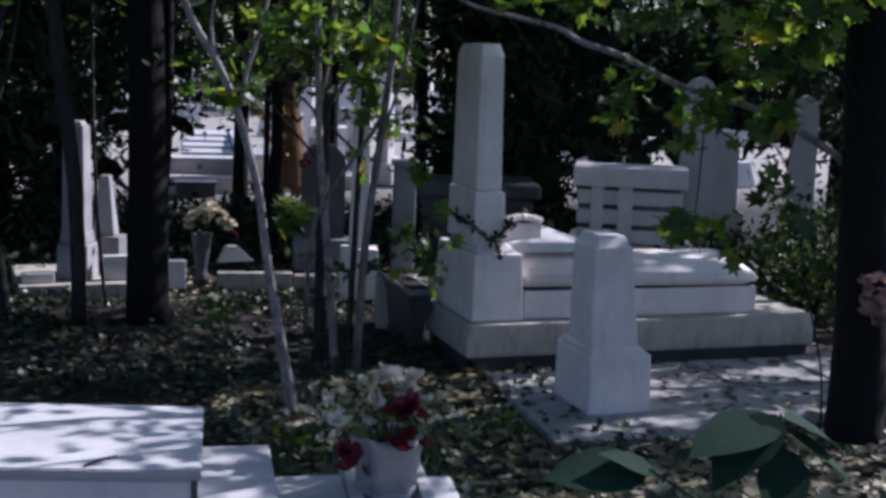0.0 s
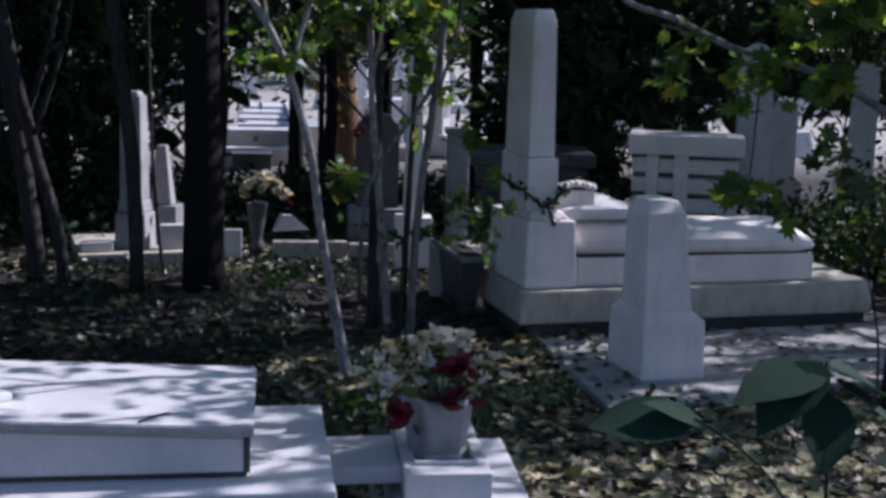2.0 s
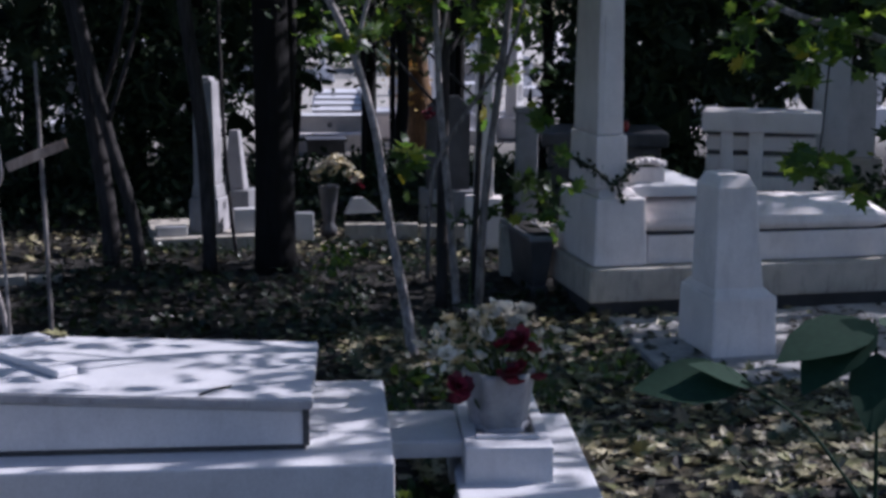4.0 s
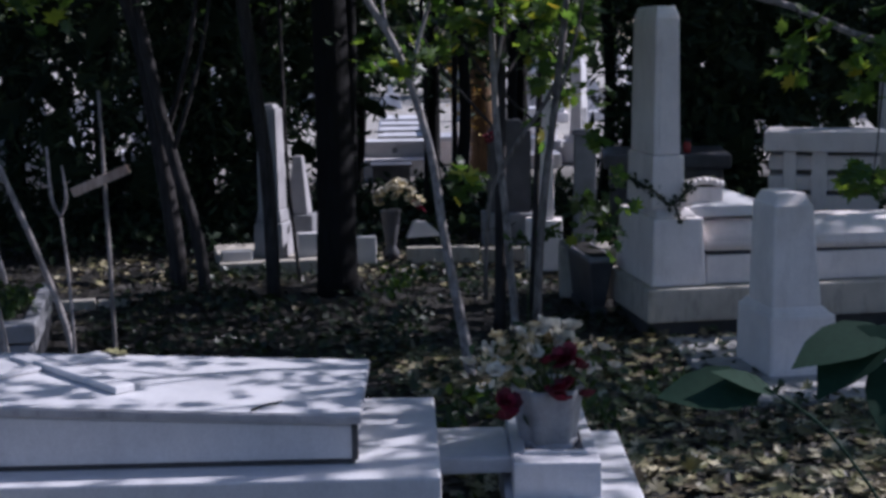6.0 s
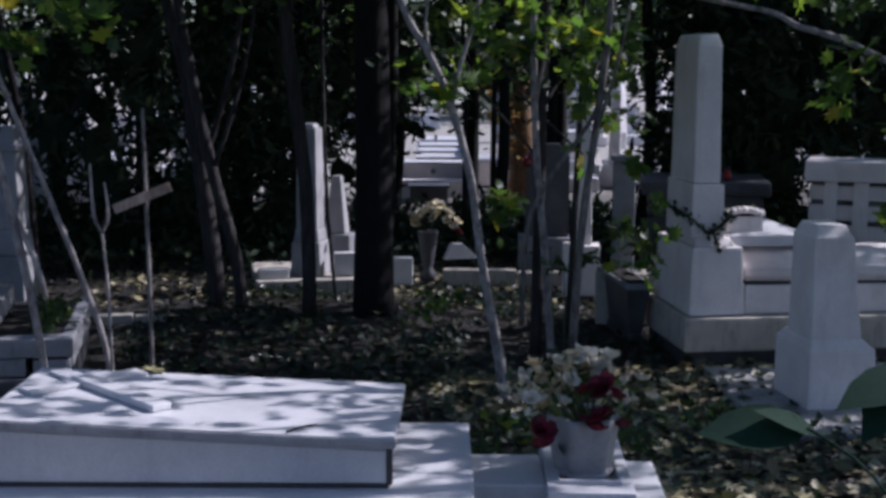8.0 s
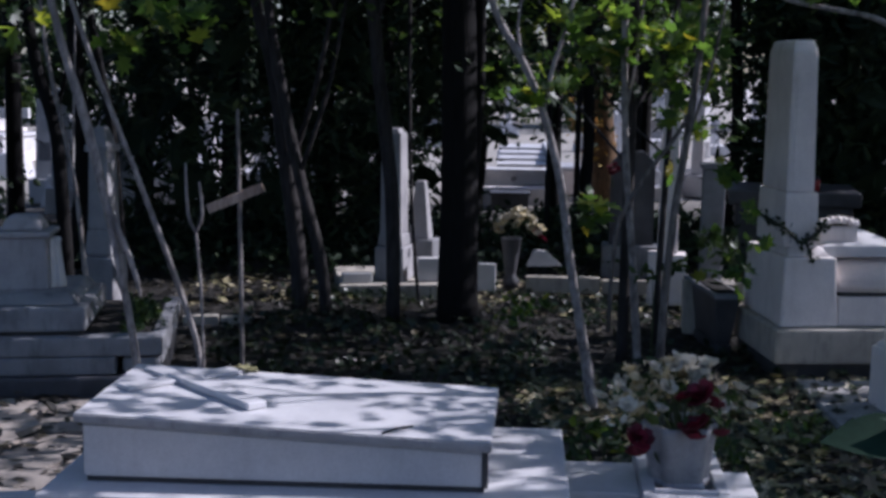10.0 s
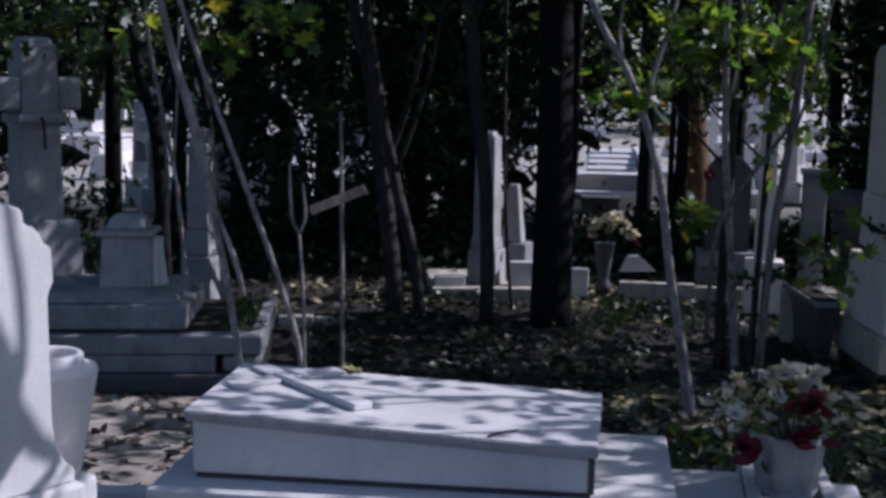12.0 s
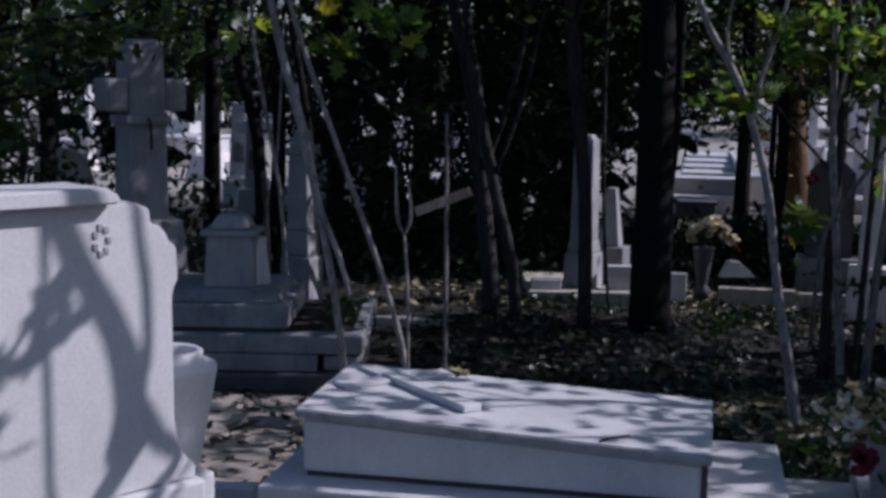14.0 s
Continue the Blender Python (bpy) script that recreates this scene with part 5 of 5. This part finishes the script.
# unseen crowns overhead and to the sunny side, added to dapple the graves
for x, y, z, rx, n in ((7.4, 3.2, 5.0, 2.0, 1500), (6.4, -0.6, 5.6, 2.2, 900), (9.3, 6.4, 5.2, 2.2, 1100), (10.4, 12.6, 5.2, 1.7, 1000), (12.0, 8.0, 6.0, 2.4, 1300),
                       (6.8, 7.6, 5.2, 1.5, 650), (6.9, 8.8, 5.3, 1.1, 950), (10.4, 9.9, 5.0, 0.75, 420), (9.2, 8.2, 4.9, 1.2, 330), (-6.4, 8.0, 5.0, 2.2, 1500), (-6.5, 4.0, 5.2, 2.0, 800)):
    tree("shade_tree", "unseen tall tree added so its crown shades the graves", [g0(x + 0.6, y - 0.3), (x + 0.5, y - 0.2, 1.5), (x + 0.3, y, 3.5), (x, y, z + 0.6)], [0.14, 0.12, 0.10, 0.04], BARK_BROWN,
         [([(x + 0.3, y, 3.2), (x - 0.8, y + 0.3, 4.3), (x - 1.5, y + 0.6, 5.0)], [0.06, 0.045, 0.02])],
         [((x, y, z), (rx, rx, 1.1), n)], LEAF, 0.12, "lobed", seed, 10)
    seed += 1
# unseen tree added to keep sun off the wood's ground and black trunk
tree("shade_tree", "unseen leaning tree added so its long limbs shade the wood", [g0(9.6, 8.6), (9.5, 8.7, 1.5), (9.2, 8.9, 3.4), (8.9, 8.7, 6.0)], [0.15, 0.13, 0.11, 0.05], BARK_BROWN,
     [([(9.2, 8.9, 3.4), (7.8, 9.7, 4.2), (6.4, 10.8, 5.2)], [0.07, 0.05, 0.025]), ([(7.8, 9.7, 4.2), (6.6, 11.0, 4.7), (5.3, 11.5, 4.9)], [0.045, 0.035, 0.015])],
     [((6.5, 10.7, 5.3), (1.5, 1.5, 1.0), 1300), ((5.5, 11.4, 4.9), (0.9, 0.9, 0.7), 650)], LEAF, 0.12, "lobed", seed, 10)
seed += 1
tree("shade_tree", "tall tree with thin spreading boughs that dapple the tomb", [g0(5.9, 4.7), (5.85, 4.7, 1.5), (5.75, 4.75, 2.7), (5.3, 5.0, 5.2)], [0.13, 0.11, 0.09, 0.04], BARK_BROWN,
     [([(5.75, 4.75, 2.7), (4.2, 5.05, 3.1), (2.9, 5.2, 3.35), (1.7, 4.75, 3.45)], [0.045, 0.030, 0.022, 0.009]),
      ([(4.2, 5.05, 3.1), (3.1, 4.75, 3.3), (2.0, 4.35, 3.4)], [0.020, 0.015, 0.007]),
      ([(3.4, 5.15, 3.25), (2.7, 5.5, 3.4), (2.0, 5.75, 3.5)], [0.016, 0.012, 0.007]),
      ([(2.9, 5.2, 3.35), (2.3, 4.9, 3.4), (1.9, 4.75, 3.42)], [0.012, 0.010, 0.005]),
      ([(2.6, 5.1, 3.38), (2.2, 5.25, 3.45), (1.6, 5.2, 3.5)], [0.010, 0.008, 0.004]),
      ([(4.7, 4.95, 2.95), (4.5, 5.4, 3.25), (4.2, 5.7, 3.4)], [0.016, 0.012, 0.007])],
     [((2.5, 5.0, 3.3), (0.90, 0.52, 0.2), 128), ((4.25, 5.15, 3.3), (0.6, 0.55, 0.2), 210), ((3.3, 5.0, 3.35), (0.4, 0.45, 0.15), 45), ((5.0, 5.0, 4.8), (1.4, 1.4, 0.9), 230)], LEAF, 0.105, "lobed", seed, 10)
seed += 1
# the forked limb whose shadow falls on the headstone
tree("shade_tree", "tall tree with a long forked limb", [g0(3.6, -0.6), (3.5, -0.5, 1.5), (3.3, -0.2, 3.0), (3.4, -0.6, 5.8)], [0.14, 0.12, 0.10, 0.05], BARK_BROWN,
     [([(3.3, -0.2, 3.0), (2.3, 1.4, 2.85), (1.2, 2.6, 2.74), (0.33, 3.13, 2.68), (0.36, 3.16, 2.79), (0.38, 3.19, 2.94), (0.34, 3.15, 3.13), (0.29, 3.08, 3.31), (0.23, 3.02, 3.47), (0.1, 2.9, 3.9)], [0.07, 0.05, 0.04, 0.032, 0.034, 0.040, 0.027, 0.025, 0.026, 0.015]),
      ([(0.375, 3.185, 2.92), (0.415, 3.23, 3.02), (0.41, 3.23, 3.26), (0.40, 3.21, 3.48), (0.4, 3.2, 4.1)], [0.018, 0.014, 0.013, 0.012, 0.008]),
      ([(0.62, 2.98, 2.70), (0.46, 3.29, 2.68), (0.44, 3.26, 2.79), (0.385, 3.195, 2.92)], [0.025, 0.019, 0.020, 0.026]),
      ([(0.8, 2.88, 2.71), (0.30, 3.0, 2.67), (0.21, 2.99, 2.72), (0.21, 2.99, 3.08), (0.21, 2.99, 3.47), (0.2, 2.98, 4.0)], [0.014, 0.012, 0.010, 0.010, 0.010, 0.006]),
      # this twig and the small second crown are added, unseen, to shade the urn
      ([(1.2, 2.6, 2.74), (1.3, 3.2, 3.1), (1.15, 3.7, 3.38)], [0.012, 0.010, 0.006])],
     [((3.6, -0.9, 5.8), (1.6, 1.4, 0.9), 900), ((1.13, 3.77, 3.4), (0.24, 0.22, 0.22), 60), ((0.10, 2.89, 2.98), (0.07, 0.07, 0.16), 9)], LEAF, 0.13, "lobed", seed, 10)
seed += 1


# ---------------------------------------------------------------- sunlit graves beyond the wood
def make_far_graves():
    rng = np.random.default_rng(55)
    kinds = []
    a = thing("far_gravestone", "small white gravestone in full sun beyond the trees", "gravestone", (-4.2, 19.0, 0), 0, "sunlit graves")
    part("foot", block(-0.4, 0.4, -0.6, 0.6, 0, 0.25, 0.02), MARBLE, a)
    st = part("stone", profile([(-0.28, 0.252), (0.28, 0.252), (0.28, 0.9), (0.15, 1.1), (-0.15, 1.1), (-0.28, 0.9)], 0.3, 0.45, 0.01), MARBLE, a)
    part("plaque", block(-0.18, 0.18, 0.285, 0.297, 0.55, 0.85, 0.003), GREY, st, "grey inscription plaque")
    kinds.append(a)
    b = thing("far_cross", "white stone cross on a stepped foot in full sun", "cross", (-5.2, 20.0, 0), 0, "sunlit graves")
    part("foot", block(-0.35, 0.35, -0.35, 0.35, 0, 0.5, 0.02, (-0.25, 0.25, -0.25, 0.25)), MARBLE, b)
    part("shaft", block(-0.09, 0.09, -0.08, 0.08, 0.502, 1.75, 0.01), MARBLE, b)
    part("arm", block(-0.36, -0.092, -0.07, 0.07, 1.2, 1.4, 0.01), MARBLE, b)
    part("arm", block(0.092, 0.36, -0.07, 0.07, 1.2, 1.4, 0.01), MARBLE, b)
    kinds.append(b)
    c = thing("far_tomb", "low white box tomb in full sun", "tomb", (-3.4, 21.0, 0), 0, "sunlit graves")
    part("base", block(-0.6, 0.6, -1.0, 1.0, 0, 0.25, 0.02), PAINT, c)
    part("body", block(-0.5, 0.5, -0.9, 0.9, 0.252, 0.6, 0.02), MARBLE, c)
    part("lid", block(-0.56, 0.56, -0.96, 0.96, 0.602, 0.68, 0.02), MARBLE, c)
    kinds.append(c)
    for i in range(70):
        y = rng.uniform(20, 46)
        x = rng.uniform(-0.42, 0.62) * y
        if abs(x / y * 25 - 3.0) < 1.9 and y < 32:
            continue
        copy_thing(kinds[int(rng.integers(0, 3))], pose(x, y, 0, 0, 0, rng.uniform(-12, 12) + (90 if rng.random() < 0.25 else 0)))
    for x, y, h in ((-5.0, 18.9, 1.9), (-4.45, 19.6, 1.6), (-4.0, 18.4, 1.75), (-3.6, 20.2, 1.5), (-4.75, 21.2, 2.1), (-5.6, 20.4, 1.7), (3.95, 22.6, 1.5), (4.6, 23.5, 1.9), (5.2, 22.4, 1.5), (5.75, 22.2, 1.8), (6.1, 23.6, 2.0), (6.35, 21.8, 1.7), (6.75, 23.0, 1.95), (7.0, 22.0, 1.6)):
        w = thing("white_stele", "tall white stele shining in full sun", "gravestone", (x, y, 0), (rng.uniform(38, 58) if x > 0 else rng.uniform(-10, 10)), "sunlit graves")
        part("foot", block(-0.26, 0.26, -0.22, 0.22, 0, 0.4, 0.02), MARBLE, w)
        st = part("shaft", block(-0.17, 0.17, -0.12, 0.12, 0.402, h, 0.02, (-0.12, 0.12, -0.09, 0.09)), MARBLE, w)
        part("plaque", block(-0.10, 0.10, -0.124, -0.112, 0.7, 1.0, 0.003, (-0.09, 0.09, -0.116, -0.108)), GREY, st, "grey inscription plaque")
    s = thing("stepped_tomb", "large white tomb with a flight of shallow marble steps", "tomb", (2.25, 21.0, 0), -6)
    part("base", block(-0.62, 0.62, -0.5, 0.3, -0.05, 0.28, 0.02), PAINT, s)
    fr = part("front_panel", block(-0.60, 0.60, 0.0, 0.5, 0.282, 0.50, 0.015), MARBLE, s)
    part("rosette", lathe([(0.05, 0), (0.05, 0.01), (0.03, 0.02), (0.0, 0.022)], 12), GREY, fr, "small dark boss").matrix_basis = pose(-0.08, -0.002, 0.40, 90, 0, 0)
    part("front_lid", block(-0.63, 0.63, -0.04, 0.55, 0.502, 0.56, 0.012), MARBLE, s)
    for i in range(4):
        part("step", block(-0.38 + 0.02 * i, 0.52, 0.6 + 0.85 * i, 4.4, 0.05 if i == 0 else 0.562 + 0.05 * i, 0.609 + 0.05 * i, 0.01), MARBLE, s)
    part("cheek", block(0.54, 0.64, 0.6, 4.4, -0.02, 0.80, 0.012), MARBLE, s)
    d = thing("dark_vault", "low dark stone vault below the white tomb", "tomb", (1.97, 19.8, 0), -4)
    part("body", block(-0.31, 0.31, 0, 0.5, -0.05, 0.22, 0.02), DARKSTONE, d)
    part("lid", block(-0.34, 0.34, -0.03, 0.53, 0.222, 0.27, 0.015), DARKSTONE, d)
    e = thing("cream_tomb", "cream coloured low tomb in sun", "tomb", (3.65, 22.4, 0), -8)
    part("body", block(-0.5, 0.5, 0, 1.2, 0, 0.42, 0.02), PAINT, e)
    part("lid", block(-0.55, 0.55, -0.05, 1.25, 0.422, 0.5, 0.02), MARBLE, e)


make_far_graves()
for i, (x, y, h) in enumerate(((-26, 52, 11), (-20, 56, 12), (-14, 50, 10), (-8, 55, 12), (-2, 52, 11), (4, 56, 12), (10, 50, 11), (16, 55, 12), (22, 50, 11), (28, 54, 12), (34, 50, 12))):
    conifer(x, y, h, 3.6, 0.5, 1500, 800 + i, LEAF_MID, "far_tree", "distant tree closing the cemetery")
    leaf_part("mass", thing("far_shrub", "distant dark shrubs along the cemetery edge", "shrub", (x, y + 3, 0)), cloud((0, 0, 2.5), (4.5, 1.5, 2.5), 900, np.random.default_rng(850 + i)), 0.5, LEAF_DARK, "plain", seed=870 + i)


# ---------------------------------------------------------------- litter and ivy
def scatter(n, x0, x1, y0, y1, seed, lift=0.02, keep=None):
    rng = np.random.default_rng(seed)
    x, y = rng.uniform(x0, x1, n), rng.uniform(y0, y1, n)
    out = []
    for a, b in zip(x, y):
        if keep and not keep(a, b, rng):
            continue
        bump = 0.05 * noise.noise(Vector((a * 0.7, b * 0.7, 0))) + 0.025 * noise.noise(Vector((a * 2.1, b * 2.1, 4)))
        out.append((a, b, gz(a, b) + bump - 0.02 + lift * rng.uniform(0.2, 1.0)))
    return out


def stuff(name, label, category, me, mat):
    me.materials.append(mat)
    tagged(new(name, me), label, category, kind="stuff")


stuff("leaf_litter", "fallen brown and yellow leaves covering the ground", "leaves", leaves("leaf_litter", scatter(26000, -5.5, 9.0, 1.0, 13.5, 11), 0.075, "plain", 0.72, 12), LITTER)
stuff("ivy", "dark ivy creeping over the ground", "ivy", leaves("ivy", scatter(6500, -1.6, 3.2, 4.9, 12.0, 13, 0.10, lambda a, b, r: noise.noise(Vector((a, b, 7))) + r.uniform(-0.3, 0.3) > -0.05 and b > 4.2 + 0.0 * a), 0.07, "lobed", 0.5, 14), IVY)
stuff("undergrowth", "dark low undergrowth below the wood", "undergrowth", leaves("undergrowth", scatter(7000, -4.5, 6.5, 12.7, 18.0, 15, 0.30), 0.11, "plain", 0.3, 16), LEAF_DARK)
# pale leaves stand in for the sunlit strip of ground by the kerb
stuff("sunlit_strip_litter", "yellow leaves for the sunlit ground strip along the far kerb", "leaves", leaves("sunlit_strip_litter", scatter(900, 0.7, 4.0, 10.6, 13.4, 27, 0.04), 0.08, "lobed", 0.7, 28), LITTER_PALE)
# pale leaves in place of a sunlit patch of grass
stuff("sunny_litter", "patch of yellow leaves standing in for sunlit grass", "leaves", leaves("sunny_litter", scatter(240, -2.2, -0.5, 11.2, 12.9, 37, 0.04), 0.08, "lobed", 0.7, 38), LITTER_PALE)
stuff("near_litter", "scattered dry leaves on bare soil", "leaves", leaves("near_litter", scatter(5000, -5, 6, -5, 1.0, 29), 0.075, "plain", 0.75, 30), LITTER)
stuff("pale_litter", "thick carpet of olive and yellow fallen leaves", "leaves", leaves("pale_litter", scatter(8200, 0.7, 4.3, 3.2, 8.2, 17, 0.035, lambda a, b, r: noise.noise(Vector((a * 0.9, b * 0.9, 3))) + r.uniform(-0.25, 0.45) > 0.0), 0.092, "lobed", 0.72, 18), LITTER_PALE)
for i, (x, y, h, w, n) in enumerate(((6.6, 9.6, 0.9, 0.7, 900), (7.6, 10.4, 1.2, 0.9, 1100), (8.8, 9.4, 1.1, 0.9, 1000), (6.9, 11.2, 0.7, 0.7, 700), (9.8, 10.8, 1.4, 1.0, 1000), (-4.6, 12.0, 1.1, 0.9, 900), (-7.3, 13.2, 1.7, 1.2, 1500), (-5.6, 10.6, 1.3, 1.0, 1000), (3.6, 10.6, 0.6, 0.5, 500), (1.7, 14.4, 0.55, 0.6, 520), (2.6, 14.1, 0.6, 0.7, 620), (3.5, 13.6, 0.55, 0.5, 420), (0.9, 14.8, 0.5, 0.5, 420), (4.4, 12.0, 0.6, 0.5, 420))):
    dark = i % 2 or i > 8
    b = thing("shrub", "dark leafy shrub in the shade behind the graves", "shrub", (x, y, 0), 0, "shrubs")
    r3 = np.random.default_rng(500 + i)
    for k in range(4):
        a = k * 1.6
        part("stem", tube([(0, 0, -0.03), (0.15 * w * math.cos(a), 0.15 * w * math.sin(a), h * 0.4), (0.5 * w * math.cos(a), 0.5 * w * math.sin(a), h * 0.9)], [0.02, 0.014, 0.006], 5, steps=2), BARK_SHADE_DARK, b)
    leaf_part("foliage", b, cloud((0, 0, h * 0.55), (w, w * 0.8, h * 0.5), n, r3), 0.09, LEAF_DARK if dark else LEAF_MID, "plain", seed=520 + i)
# leaves dropped on the stones
rng = np.random.default_rng(19)
drops = [(rng.uniform(2.6, 3.9), rng.uniform(6.3, 8.1), 0.062) for _ in range(34)] + [(rng.uniform(3.8, 7.5), rng.uniform(6.5, 8.1), 0.065) for _ in range(330)] + [(rng.uniform(-3.5, -1.7), rng.uniform(4.7, 7.4), 0.0) for _ in range(220)]
drops = [(a, b, c if c else gz(a, b) + 0.05) for a, b, c in drops]
stuff("dropped_leaves", "dry yellow leaves lying on the paving", "leaves", leaves("dropped_leaves", drops, 0.07, "lobed", 0.85, 20), LITTER)
for i, (x, y, h, n, m) in enumerate(((0.80, 8.1, 0.56, 60, LEAF), (0.95, 6.0, 0.18, 60, LEAF_MID), (2.2, 6.4, 0.14, 40, LEAF_MID), (0.62, 5.2, 0.16, 60, LEAF_MID), (1.5, 5.6, 0.14, 60, LEAF_MID), (0.56, 4.12, 0.10, 70, LEAF_MID), (1.75, 8.4, 0.8, 36, LEAF_MID), (-1.7, 6.4, 0.25, 50, LEAF_MID))):
    w = thing("weed", "small green weed growing from the leaf litter", "plant", (x, y, gz(x, y)), 0, "weeds")
    part("stem", tube([(0, 0, -0.03), (0.01, 0, h * 0.6), (-0.01, 0.01, h)], [0.006, 0.005, 0.003], 5, steps=2), STEM, w)
    r2 = np.random.default_rng(950 + i)
    leaf_part("leaves", w, cloud((0, 0, h), (0.2, 0.18, 0.09), n, r2, 8), 0.065, m, "plain", seed=960 + i)
